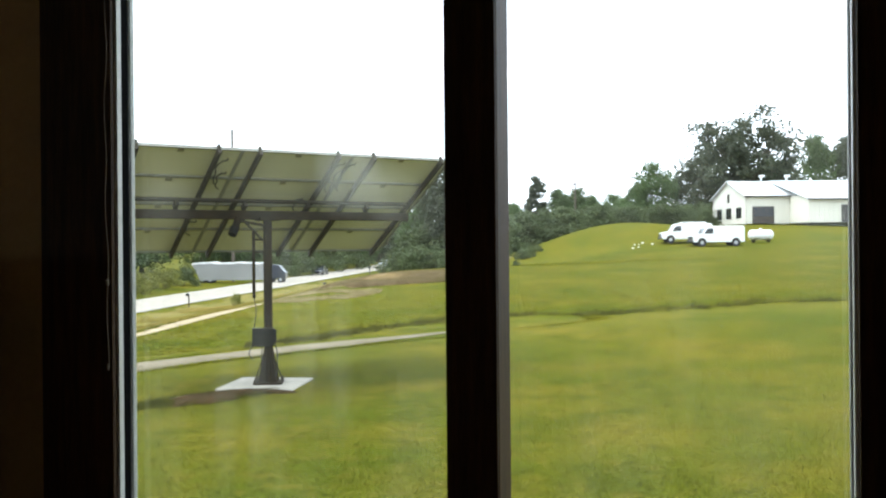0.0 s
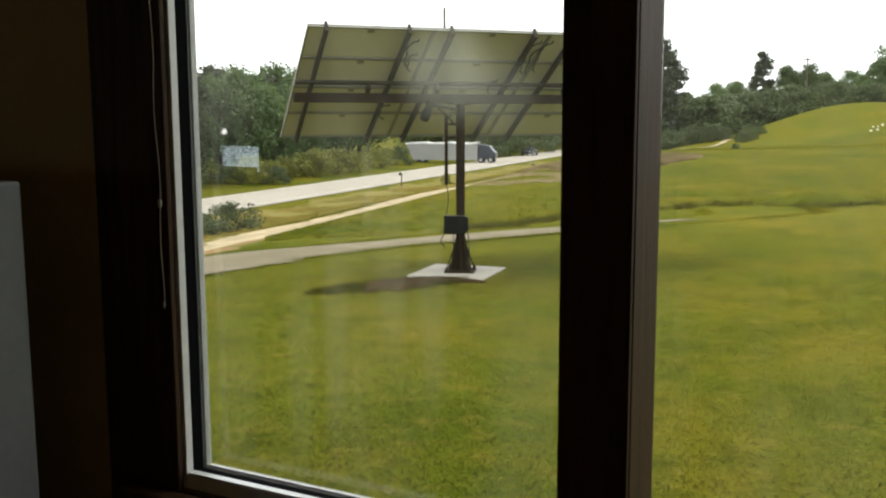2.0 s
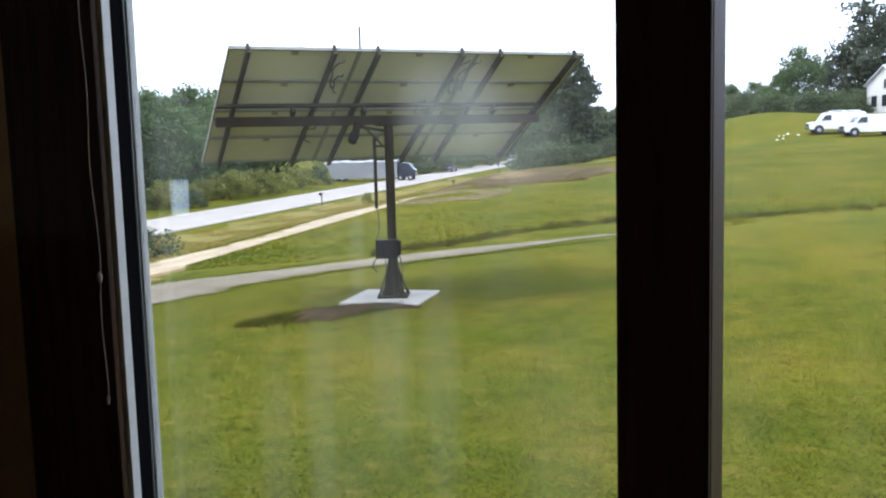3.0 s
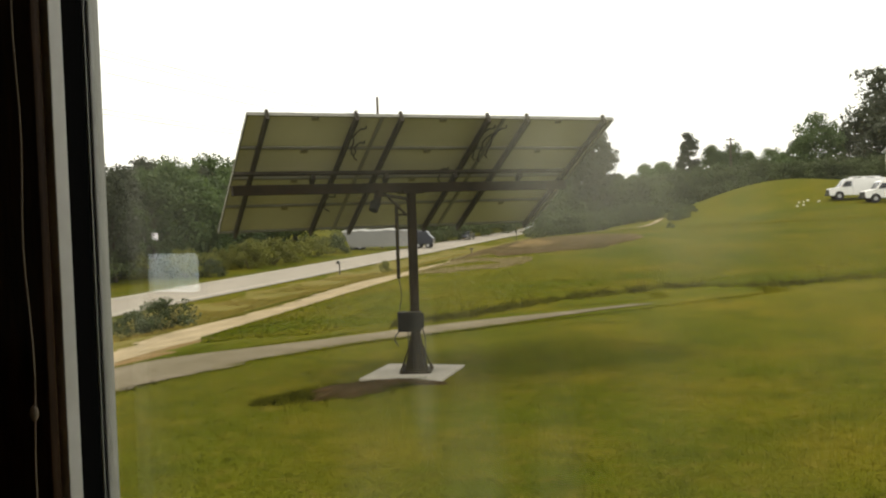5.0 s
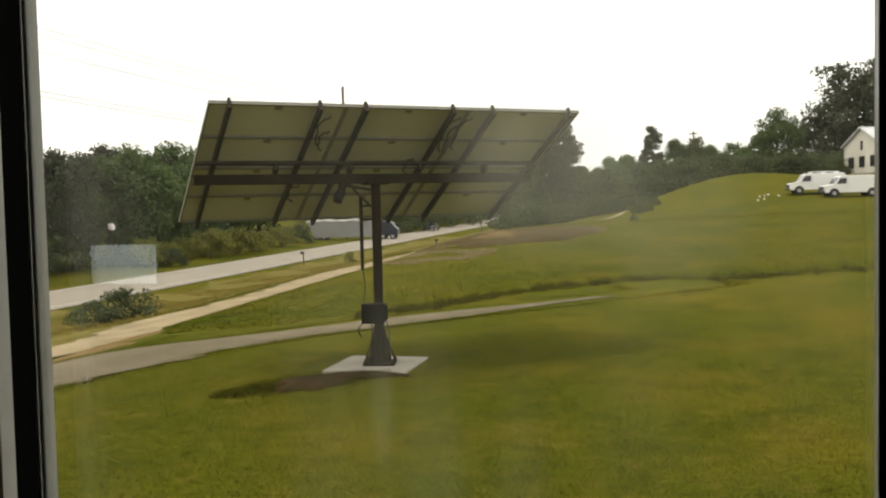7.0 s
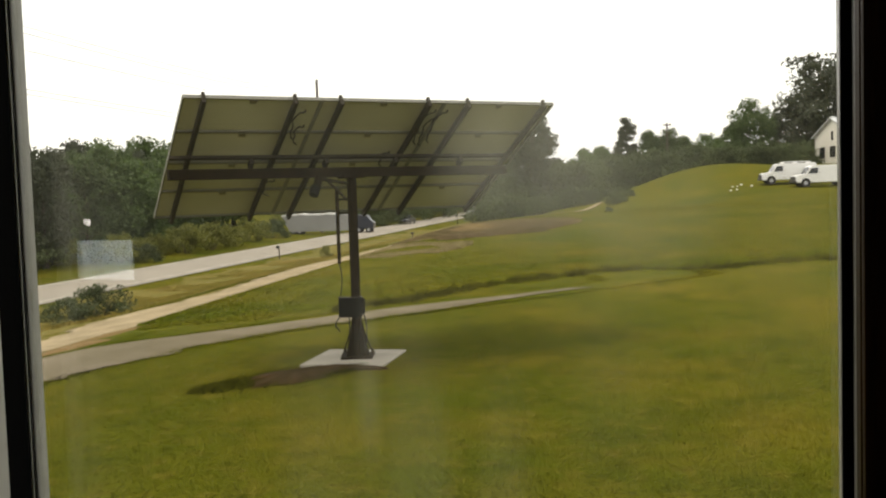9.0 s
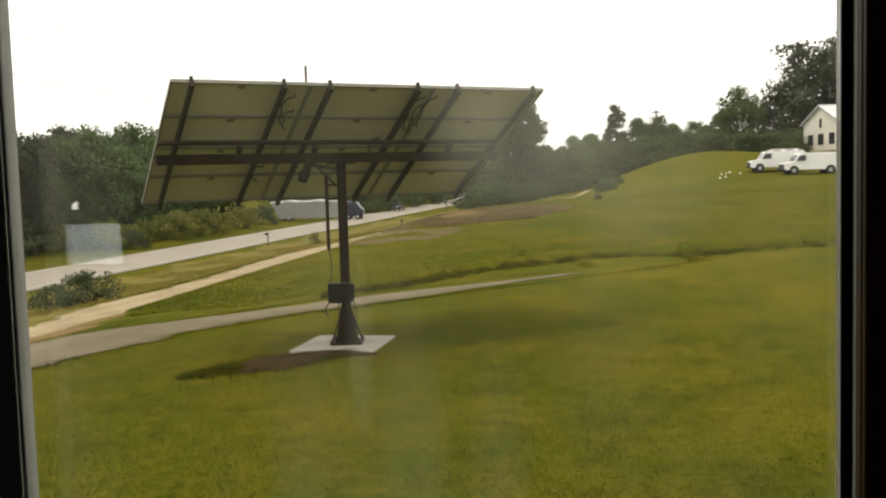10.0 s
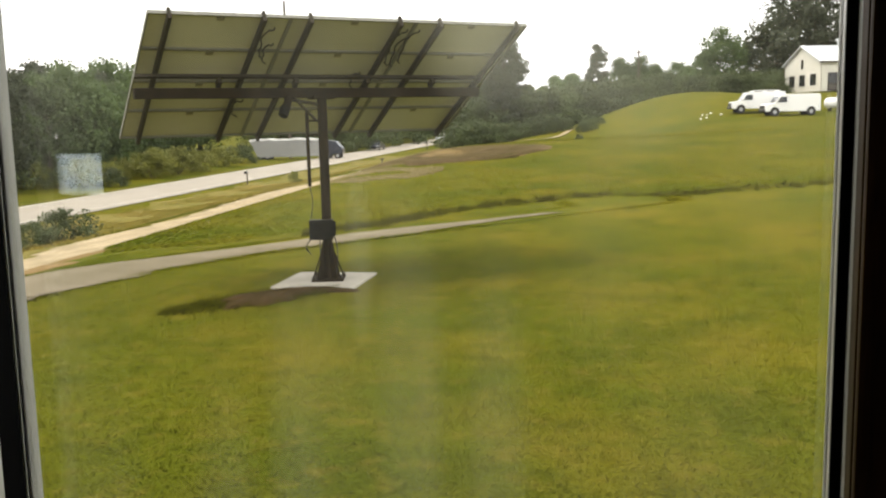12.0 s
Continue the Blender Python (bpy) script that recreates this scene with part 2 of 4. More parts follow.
M = dict(
    lawn=lawn_material(),
    blade=lawn_material("grass_blades", 1.16, 0.12),
    dry=material("dry_weeds", (0.200, 0.148, 0.078), 0.9, other=(0.120, 0.098, 0.036), scale=0.5, fine=6, bump=0, spec=0.1, leaf=0.12),
    # field grass: higher gain than the lawn, distance haze put into the colour
    field=lawn_material("hazed_field_blades", 1.32, 0.12),
    straw=material("straw_grass", (0.30, 0.24, 0.13), 0.9, other=(0.18, 0.150, 0.055), scale=0.8, fine=6, bump=0, spec=0.1, leaf=0.12),
    olive=material("dark_olive_grass", (0.066, 0.066, 0.007), 0.9, other=(0.036, 0.040, 0.004), scale=2.5, fine=12, bump=0, spec=0.03, leaf=0.12),
    # tall bank grass, its tone darkened to carry the bank's shadow line
    tall=material("rank_grass", (0.072, 0.070, 0.010), 0.85, other=(0.046, 0.047, 0.006), scale=1.2, fine=9, bump=0, spec=0.1, leaf=0.12),
    verge=material("verge_grass", (0.25, 0.185, 0.042), 0.9, other=(0.14, 0.13, 0.018), scale=0.35, fine=6, bump=0, spec=0.1, leaf=0.12),
    asphalt=material("worn_asphalt", (0.30, 0.268, 0.212), 0.9, other=(0.24, 0.214, 0.168), scale=0.4, fine=14, bump=0.3),
    line=material("road_paint", (0.62, 0.60, 0.52), 0.7, other=(0.45, 0.43, 0.37), scale=3, fine=20, bump=0),
    sand=material("bare_sand", (0.37, 0.300, 0.185), 0.95, other=(0.200, 0.160, 0.090), scale=0.7, fine=9, bump=0.6, distance=0.04, spec=0.08),
    gravel=material("grey_gravel", (0.180, 0.152, 0.104), 0.95, other=(0.112, 0.096, 0.056), scale=1.3, fine=30, bump=0.7, distance=0.03, spec=0.08),
    dirt=material("brown_earth", (0.190, 0.120, 0.050), 0.95, other=(0.115, 0.085, 0.024), scale=0.6, fine=8, bump=0.8, distance=0.05, spec=0.08),
    rough=material("rough_verge_turf", (0.175, 0.140, 0.040), 0.95, other=(0.105, 0.100, 0.016), scale=0.35, fine=5, bump=0.6, distance=0.05, spec=0.05),
    concrete=material("pale_concrete", (0.38, 0.35, 0.285), 0.9, other=(0.25, 0.23, 0.18), scale=2.2, fine=40, bump=0.25),
    steel=material("dark_painted_steel", (0.026, 0.018, 0.009), 0.75, other=(0.012, 0.009, 0.005), scale=5, fine=60, bump=0.1, spec=0.05),
    rail=material("bronze_rail", (0.040, 0.034, 0.022), 0.6, other=(0.024, 0.020, 0.013), scale=4, fine=50, bump=0.1, spec=0.12),
    alu=material("aluminium_frame", (0.21, 0.205, 0.165), 0.5, 0.2, other=(0.16, 0.157, 0.125), scale=8, fine=80, bump=0.05),
    back=material("white_backsheet", (0.50, 0.48, 0.35), 0.6, other=(0.40, 0.385, 0.265), scale=1.3, fine=18, bump=0.05, vary=0.06),
    cell=material("blue_cells", (0.012, 0.018, 0.05), 0.12, other=(0.008, 0.012, 0.03), scale=6, fine=40, bump=0),
    box=material("dark_grey_enclosure", (0.010, 0.010, 0.008), 0.7, other=(0.006, 0.006, 0.005), scale=7, fine=60, bump=0.08, spec=0.06),
    cable=material("black_cable", (0.015, 0.015, 0.014), 0.6, bump=0),
    lead=material("grey_lead", (0.20, 0.18, 0.11), 0.6, bump=0),
    bark=material("tree_bark", (0.085, 0.066, 0.045), 0.9, other=(0.040, 0.032, 0.022), scale=3, fine=14, bump=0.7, distance=0.04),
    leaf_a=material("oak_leaves", (0.066, 0.077, 0.042), 0.6, other=(0.040, 0.048, 0.025), scale=0.5, fine=3, bump=0, vary=0.15, leaf=0.45),
    leaf_b=material("maple_leaves", (0.100, 0.148, 0.046), 0.6, other=(0.060, 0.090, 0.026), scale=0.5, fine=3, bump=0, vary=0.18, leaf=0.45),
    leaf_c=material("shrub_leaves", (0.200, 0.200, 0.034), 0.65, other=(0.125, 0.135, 0.022), scale=0.6, fine=4, bump=0, vary=0.15, leaf=0.35),
    leaf_d=material("hedge_leaves", (0.092, 0.118, 0.042), 0.65, other=(0.056, 0.074, 0.026), scale=0.6, fine=4, bump=0, vary=0.2, leaf=0.45),
    wall=material("brown_wall_paint", (0.38, 0.24, 0.082), 0.8, other=(0.31, 0.19, 0.066), scale=3, fine=70, bump=0.15),
    ceiling=material("ceiling_board", (0.74, 0.70, 0.62), 0.9, other=(0.66, 0.62, 0.55), scale=5, fine=80, bump=0.2),
    floor=material("brown_carpet", (0.30, 0.23, 0.16), 0.95, other=(0.22, 0.17, 0.12), scale=8, fine=120, bump=0.5),
    trim=material("dark_stained_wood", (0.070, 0.034, 0.013), 0.6, other=(0.026, 0.014, 0.007), scale=6, fine=50, bump=0.15, stretch=(9, 9, 0.6), spec=0.14),
    vinyl=material("grey_vinyl", (0.38, 0.38, 0.345), 0.45, other=(0.31, 0.31, 0.28), scale=6, fine=50, bump=0.05),
    white_strip=material("white_vinyl", (0.66, 0.65, 0.60), 0.4, other=(0.56, 0.55, 0.50), scale=6, fine=50, bump=0.05),
    sky_lit=material("sky_lit_vinyl", (0.82, 0.81, 0.77), 0.25, other=(0.76, 0.75, 0.71), scale=6, fine=50, bump=0.03),
    gasket=material("black_rubber", (0.006, 0.006, 0.006), 0.9, bump=0, spec=0.02),
    glass=dusty_glass(),
    cord=material("beige_cord", (0.22, 0.17, 0.115), 0.8, bump=0),
    cabinet=material("grey_enamel", (0.13, 0.13, 0.12), 0.5, other=(0.10, 0.10, 0.092), scale=2, fine=40, bump=0.05),
    lit=glowing("lit_lamp_diffuser", (1.0, 0.97, 0.90), 8.0),
    screen=glowing("lit_display", (0.82, 0.95, 1.0), 3.0),
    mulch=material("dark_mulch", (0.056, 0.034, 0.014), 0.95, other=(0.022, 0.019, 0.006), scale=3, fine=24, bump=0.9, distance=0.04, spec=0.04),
    plastic=material("black_plastic", (0.02, 0.02, 0.02), 0.45, bump=0.05),
    van=material("white_van_paint", (0.78, 0.78, 0.76), 0.3, other=(0.70, 0.70, 0.68), scale=1.5, fine=20, bump=0),
    silver=material("silver_paint", (0.50, 0.51, 0.52), 0.3, 0.5, other=(0.44, 0.45, 0.46), scale=1.5, fine=20, bump=0),
    dark_car=material("dark_blue_paint", (0.025, 0.03, 0.045), 0.25, 0.3, scale=1.5, fine=20, bump=0),
    tyre=material("black_tyre", (0.018, 0.018, 0.018), 0.85, bump=0),
    rim=material("grey_rim", (0.40, 0.40, 0.40), 0.35, 0.8, bump=0),
    car_glass=material("dark_car_glass", (0.02, 0.025, 0.03), 0.06, bump=0),
    lamp_lens=material("clear_lamp_lens", (0.75, 0.75, 0.70), 0.15, bump=0),
    siding=material("cream_metal_siding", (0.66, 0.64, 0.56), 0.55, other=(0.56, 0.54, 0.46), scale=0.4, fine=9, bump=0.1),
    roof=material("pale_metal_roof", (0.62, 0.64, 0.64), 0.45, 0.1, other=(0.52, 0.54, 0.54), scale=0.4, fine=9, bump=0.1),
    trim_dark=material("brown_metal_trim", (0.06, 0.05, 0.042), 0.6, bump=0),
    pane=material("dark_pane", (0.018, 0.021, 0.024), 0.06, bump=0),
    door=material("grey_shutter_door", (0.075, 0.070, 0.066), 0.6, other=(0.05, 0.047, 0.044), scale=2, fine=9, bump=0.1),
    trailer=material("grey_trailer_panel", (0.27, 0.27, 0.26), 0.6, other=(0.21, 0.21, 0.20), scale=0.5, fine=8, bump=0.05),
    pole=material("weathered_pole", (0.13, 0.105, 0.08), 0.9, other=(0.07, 0.057, 0.044), scale=2, fine=14, bump=0.4),
    wire=material("grey_wire", (0.16, 0.16, 0.16), 0.6, bump=0),
    stone=material("pale_stone", (0.72, 0.68, 0.56), 0.85, other=(0.55, 0.52, 0.42), scale=5, fine=40, bump=0.3),
    tank=material("white_tank_paint", (0.76, 0.76, 0.74), 0.35, other=(0.66, 0.66, 0.64), scale=2, fine=20, bump=0),
)


# ---------- mesh helpers ----------
def mesh_of(bm, name, mat, smooth=False):
    me = bpy.data.meshes.new(name)
    bm.normal_update()
    bm.to_mesh(me)
    bm.free()
    me.materials.append(mat)
    if smooth:
        me.polygons.foreach_set("use_smooth", [True] * len(me.polygons))
    return me


def part(name, bm, mat, parent=None, label="", smooth=False):
    """Links a bmesh as one mesh object, under a thing or a part."""
    ob = new(name, mesh_of(bm, name, mat, smooth))
    if parent is not None:
        ob.parent = parent
    return tagged(ob, label)


def thing(name, m, label, category, group="", kind=""):
    ob = new(name)
    ob.matrix_world = m
    ob.empty_display_size = 0.2
    return tagged(ob, label, category, group, kind)


def add_box(bm, lo, hi, bevel=0.0, m=None):
    c = [(a + b) / 2 for a, b in zip(lo, hi)]
    s = [abs(b - a) for a, b in zip(lo, hi)]
    made = bmesh.ops.create_cube(bm, size=1, matrix=Matrix.Translation(c) @ Matrix.Diagonal((*s, 1)))["verts"]
    if bevel:
        edges = list({e for v in made for e in v.link_edges})
        made = bmesh.ops.bevel(bm, geom=edges, offset=bevel, segments=2, affect="EDGES", profile=0.6)["verts"]
    if m is not None:
        bmesh.ops.transform(bm, matrix=m, verts=list(made))
    return made


def box(lo, hi, bevel=0.0, m=None):
    bm = bmesh.new()
    add_box(bm, lo, hi, bevel, m)
    return bm


def add_rod(bm, p, q, r0, r1=None, sides=10, caps=True):
    p, q = Vector(p), Vector(q)
    d = q - p
    m = Matrix.Translation((p + q) / 2) @ d.to_track_quat("Z", "Y").to_matrix().to_4x4()
    return bmesh.ops.create_cone(bm, cap_ends=caps, segments=sides, radius1=r0, radius2=r0 if r1 is None else r1, depth=d.length, matrix=m)["verts"]


def rod(p, q, r0, r1=None, sides=10):
    bm = bmesh.new()
    add_rod(bm, p, q, r0, r1, sides)
    return bm


def tube(points, r, sides=6):
    bm = bmesh.new()
    for p, q in zip(points[:-1], points[1:]):
        add_rod(bm, p, q, r, sides=sides)
    return bm


def prism(outline, y0, y1, bevel=0.0):
    """An outline in x and z, pushed from y0 to y1."""
    bm = bmesh.new()
    f = [bm.verts.new((x, y0, z)) for x, z in outline]
    g = [bm.verts.new((x, y1, z)) for x, z in outline]
    n = len(f)
    bm.faces.new(f)
    bm.faces.new(g[::-1])
    for i in range(n):
        bm.faces.new((f[i], g[i], g[(i + 1) % n], f[(i + 1) % n]))
    bmesh.ops.recalc_face_normals(bm, faces=bm.faces)
    if bevel:
        bmesh.ops.bevel(bm, geom=list(bm.edges), offset=bevel, segments=2, affect="EDGES", profile=0.6)
    return bm


# ---------- ground ----------
def graded(lo, hi, step, grow, limit):
    xs, s = [0.0], step
    while xs[-1] < hi:
        xs.append(xs[-1] + s)
        if xs[-1] > limit:
            s *= grow
    ys, s = [0.0], step
    while ys[-1] > lo:
        ys.append(ys[-1] - s)
        if -ys[-1] > limit:
            s *= grow
    return np.array(sorted(set(xs + ys)))


def sheet(name, A, B, lift, mat, rough=0.0):
    """A sheet over the land on a grid of a and b."""
    rng = np.random.default_rng(5)
    z = height(A, B) + lift + rough * rng.normal(size=A.shape)
    w = np.stack([ORIGIN.x + RGT.x * A + FWD.x * B, ORIGIN.y + RGT.y * A + FWD.y * B, z], -1)
    nr, nc = A.shape
    i = np.arange(nr * nc).reshape(nr, nc)
    faces = np.stack([i[:-1, :-1], i[:-1, 1:], i[1:, 1:], i[1:, :-1]], -1).reshape(-1, 4)
    me = bpy.data.meshes.new(name)
    me.from_pydata(w.reshape(-1, 3).tolist(), [], faces.tolist())
    me.materials.append(mat)
    me.polygons.foreach_set("use_smooth", [True] * len(me.polygons))
    return new(name, me)


ga, gb = graded(-900, 900, 0.6, 1.09, 45), graded(-40, 1500, 0.6, 1.06, 40)
A, B = np.meshgrid(ga, gb)
tagged(sheet("ground", A, B, 0.0, M["lawn"], 0.0), "uneven mown lawn with dry yellow patches", "lawn", kind="structure")


def strip(name, centre, half, b0, b1, step, lift, mat, ragged=0.0, across=5, seed=1, taper=0.0):
    """A strip of surface along a line a = centre(b), with ragged edges."""
    rng = np.random.default_rng(seed)
    bs = np.arange(b0, b1 + step, step)
    half = half(bs) if callable(half) else half
    l, r = [half * (1 + ragged * np.convolve(rng.normal(size=len(bs) + 6), np.ones(7) / 2.65, "valid")) for _ in range(2)]
    t = np.linspace(-1, 1, across)
    if taper:
        fade = 1 - 0.75 * ss(bs, b1 - taper, b1)
        l, r = l * fade, r * fade
    A = centre(bs)[:, None] + np.where(t < 0, l[:, None] * t, r[:, None] * t)
    B = np.repeat(bs[:, None], across, 1)
    return sheet(name, A, B, lift, mat)


def road_line(b):
    return -36.55 + 0.2 * b


road = tagged(strip("road", road_line, 3.65, 10, 420, 3.0, 0.05, M["asphalt"], 0.01, 9), "pale worn asphalt road with a painted line", "road", kind="structure")
for side in (-2.95, 2.95):
    part("edge_line", bmesh.new(), M["line"], road).data = strip("edge_line_mesh", lambda b: road_line(b) + side, 0.07, 10, 420, 3.0, 0.07, M["line"], 0.05, 3).data
for o in [o for o in scene.objects if o.name.startswith("edge_line_mesh")]:
    bpy.data.objects.remove(o)

tagged(strip("sand_track", lambda b: -18.5 + 0.2 * b + 0.25 * np.sin(b * 0.21), 2.0, 8, 78, 0.6, 0.05, M["sand"], 0.34, 7, 3, 30.0), "strip of bare yellow sand beside the road", "track", kind="structure")
def path_line(b):
    return np.interp(b, (-2, 8, 11, 12.6, 13.5, 14.2, 15.4, 16.6, 17.0, 18.0), (-19.5, -10.2, -7.2, -5.3, -3.8, -2.6, -0.7, 1.3, 2.0, 3.9))


def path_half(b):
    return 1.12 * (1 + 1.5 * (1 - ss(b, 10.0, 14.0)))


tagged(strip("gravel_path", lambda b: path_line(b) + 0.08 * np.sin(b * 0.9), path_half, -2, 17.1, 0.22, 0.012, M["gravel"], 0.13, 9, 4, 4.0), "narrow grey gravel path across the lawn", "path", kind="structure")
tagged(strip("farm_track", lambda b: 4.6 + (b - 62) * 0.33, 0.3, 62, 92, 1.0, 0.06, M["sand"], 0.3, 5, 6), "thin pale worn track on the far slope", "track", kind="structure")


tagged(strip("verge", lambda b: -26.1 + 0.2 * b + 0.4 * np.sin(b * 0.2), 6.0, 8, 130, 0.8, 0.02, M["rough"], 0.10, 9, 12), "rough tan and green verge between road and sand", "verge", kind="structure")
tagged(strip("earth_edge", lambda b: -15.6 + 0.2 * b + 0.3 * np.sin(b * 0.33), 1.3, 9, 38, 0.5, 0.03, M["dirt"], 0.5, 5, 8, 12.0), "ragged strip of brown earth beside the sand", "earth", kind="structure")


def mound(name, a0, b0, ra, rb, h, mat, label, seed, shear=0.0, wavy=1.0):
    rng = np.random.default_rng(seed)
    th = np.linspace(0, 2 * np.pi, 49)
    edge = 1 + wavy * (0.26 * np.sin(th * 3 + seed) + 0.16 * np.sin(th * 5 + 2 * seed)) + 0.08 * np.sin(th * 11 + seed)
    rr = np.linspace(0, 1, 14)
    A = a0 + ra * rr[:, None] * (np.cos(th) * edge)[None]
    B = b0 + rb * rr[:, None] * (np.sin(th) * edge)[None]
    B = B + shear * (A - a0)
    ob = sheet(name, A, B, 0.012, mat)
    bump = (h * (1 - rr**2) - 0.03 * rr**6)[:, None] * (0.75 + 0.25 * rng.random((14, 49)))
    bump[:, -1] = bump[:, 0]
    for v, dz in zip(ob.data.vertices, bump.ravel()):
        v.co.z += float(dz)
    return tagged(ob, label, "earth mound", kind="structure")


mound("dirt_mound", 1.2, 39, 2.4, 4.4, 0.20, M["dirt"], "low heap of bare brown earth and dry weeds", 2)
mound("bare_earth", -7.4, 14.7, 2.1, 1.5, 0.03, M["dirt"], "trodden patch of bare brown earth beside the path", 5)
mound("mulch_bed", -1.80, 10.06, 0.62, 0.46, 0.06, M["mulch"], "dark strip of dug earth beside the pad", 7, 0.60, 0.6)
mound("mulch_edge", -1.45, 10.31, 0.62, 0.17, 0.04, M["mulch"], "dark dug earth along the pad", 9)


# ---------- solar tracker ----------
TRK = on_ground(-1.26, 10.96)
tracker = thing("solar_tracker", TRK, "pole-mounted solar array with dark steel frame, seen from behind", "solar panel")
PT = 2.27  # height of the pole's head over the ground
part("pole", rod((0, 0, 0.05), (0, 0, PT), 0.058, sides=20), M["steel"], tracker, smooth=False)
part("base_plate", box((-0.19, -0.19, 0.032), (0.19, 0.19, 0.055), 0.004), M["steel"], tracker)
for k in range(4):
    g = prism([(0.054, 0.055), (0.172, 0.055), (0.164, 0.09), (0.060, 0.54), (0.054, 0.54)], -0.008, 0.008)
    bmesh.ops.transform(g, matrix=pose(0, 0, 0, 0, 0, 45 + 90 * k), verts=g.verts)
    part("gusset", g, M["steel"], tracker)
    s = rod((0.056 * math.cos(k * 1.571 + 0.2), 0.056 * math.sin(k * 1.571 + 0.2), 0.42), (0.185 * math.cos(k * 1.571 + 0.2), 0.185 * math.sin(k * 1.571 + 0.2), 0.06), 0.009)
    part("brace", s, M["steel"], tracker)
for k in range(4):
    x, y = 0.165 * (1 if k % 2 else -1), 0.165 * (1 if k // 2 else -1)
    bm = rod((x, y, 0.05), (x, y, 0.10), 0.012)
    add_rod(bm, (x, y, 0.055), (x, y, 0.075), 0.022, sides=6)
    part("bolt", bm, M["rail"], tracker)
# the tilted table: u along the beam, v up the slope, w out of the front
YAW, TILT = 27.7, 30.5
HUB = pose(0, 0, PT + 0.03, 0, 0, YAW)
beam = part("beam", box((-2.15, -0.055, -0.085), (2.15, 0.055, 0.032), 0.006, HUB), M["steel"], tracker)
part("saddle", box((-0.14, -0.11, -0.10), (0.14, 0.11, -0.055), 0.008, HUB), M["steel"], tracker)
TABLE = HUB @ pose(0.13, 0, 0, -TILT, 0, 0)
# in the table's frame, y runs down the slope away from the house and z out of its face
UP, DOWN, TOPZ = -1.02, 1.46, 0.27
part("upper_tube", box((-2.26, -0.112, 0.112), (2.0, -0.066, 0.152), 0.005, TABLE), M["rail"], tracker)
for u in (-1.35, -0.45, 0.45, 1.35):
    part("cross_brace", box((u - 0.025, -0.105, 0.04), (u + 0.025, 0.02, 0.11), 0.004, TABLE), M["rail"], tracker)
RAILS = (-2.02, -1.035, -0.51, 0.565, 1.085, 2.145)
for u in RAILS:
    bm = bmesh.new()
    add_box(bm, (u - 0.021, UP - 0.03, TOPZ - 0.085), (u + 0.021, DOWN + 0.03, TOPZ - 0.0125), 0.004, TABLE)
    part("mounting_rail", bm, M["rail"], tracker)
    part("end_clamp", box((u - 0.018, UP - 0.034, TOPZ - 0.03), (u + 0.018, UP - 0.004, TOPZ + 0.042), 0.004, TABLE), M["rail"], tracker)
COLS, ROWS = 3, 4
pw, ph = 4.54 / COLS, (DOWN - UP) / ROWS
for c in range(COLS):
    for r in range(ROWS):
        x0, y0 = -2.23 + c * pw + 0.002, UP + r * ph + 0.002
        x1, y1 = x0 + pw - 0.004, y0 + ph - 0.004
        bm = bmesh.new()
        for lo, hi in (((x0, y0), (x1, y0 + 0.017)), ((x0, y1 - 0.017), (x1, y1)), ((x0, y0 + 0.017), (x0 + 0.017, y1 - 0.017)), ((x1 - 0.017, y0 + 0.017), (x1, y1 - 0.017))):
            add_box(bm, (*lo, TOPZ - 0.012), (*hi, TOPZ + 0.028), 0, TABLE)
        panel = part("solar_panel", bm, M["alu"], tracker)
        part("backsheet", box((x0 + 0.0165, y0 + 0.0165, TOPZ + 0.012), (x1 - 0.0165, y1 - 0.0165, TOPZ + 0.018), 0, TABLE), M["back"], panel)
        part("cells", box((x0 + 0.0165, y0 + 0.0165, TOPZ + 0.019), (x1 - 0.0165, y1 - 0.0165, TOPZ + 0.025), 0, TABLE), M["cell"], panel, "dark blue cells under glass")
        xm = (x0 + x1) / 2
        part("junction_box", box((xm - 0.04, y0 + 0.05, TOPZ - 0.004), (xm + 0.04, y0 + 0.10, TOPZ + 0.012), 0.004, TABLE), M["lead"], panel)
# thin black loops beside the middle rails
for u0, v0, w, h in ((-0.92, -0.88, 0.045, 0.62), (-0.86, -0.60, 0.035, 0.42), (0.66, -0.92, 0.05, 0.75), (0.74, -0.80, 0.045, 0.66), (0.82, -0.92, 0.04, 0.70), (0.38, -0.05, 0.035, 0.36), (-0.95, 0.55, 0.05, 0.42)):
    pts = [TABLE @ Vector((u0 + w * math.cos(i / 14 * 5.2 + 0.6) + 0.012 * math.sin(i * 1.9), v0 + h / 2 - h / 2 * math.cos(i / 14 * 3.0) + 0.02 * math.sin(i * 1.3), TOPZ - 0.035 - 0.02 * math.sin(i * 0.9))) for i in range(15)]
    part("cable_loop", tube(pts, 0.009), M["cable"], tracker, "thin black loop")
# actuator, drop tube and control box
act = part("actuator", rod(HUB @ Vector((-0.42, -0.05, -0.06)), HUB @ Vector((-0.47, -0.05, -0.23)), 0.045, 0.05, 14), M["steel"], tracker)
part("motor", rod(HUB @ Vector((-0.47, -0.05, -0.20)), HUB @ Vector((-0.52, -0.09, -0.29)), 0.062, 0.055, 14), M["box"], act)
part("push_rod", rod(HUB @ Vector((-0.42, -0.02, -0.10)), HUB @ Vector((-0.05, 0.0, -0.16)), 0.02), M["rail"], act)
part("knee_brace", rod((-0.06, -0.03, PT - 0.33), HUB @ Vector((-0.38, -0.03, -0.06)), 0.016), M["rail"], tracker)
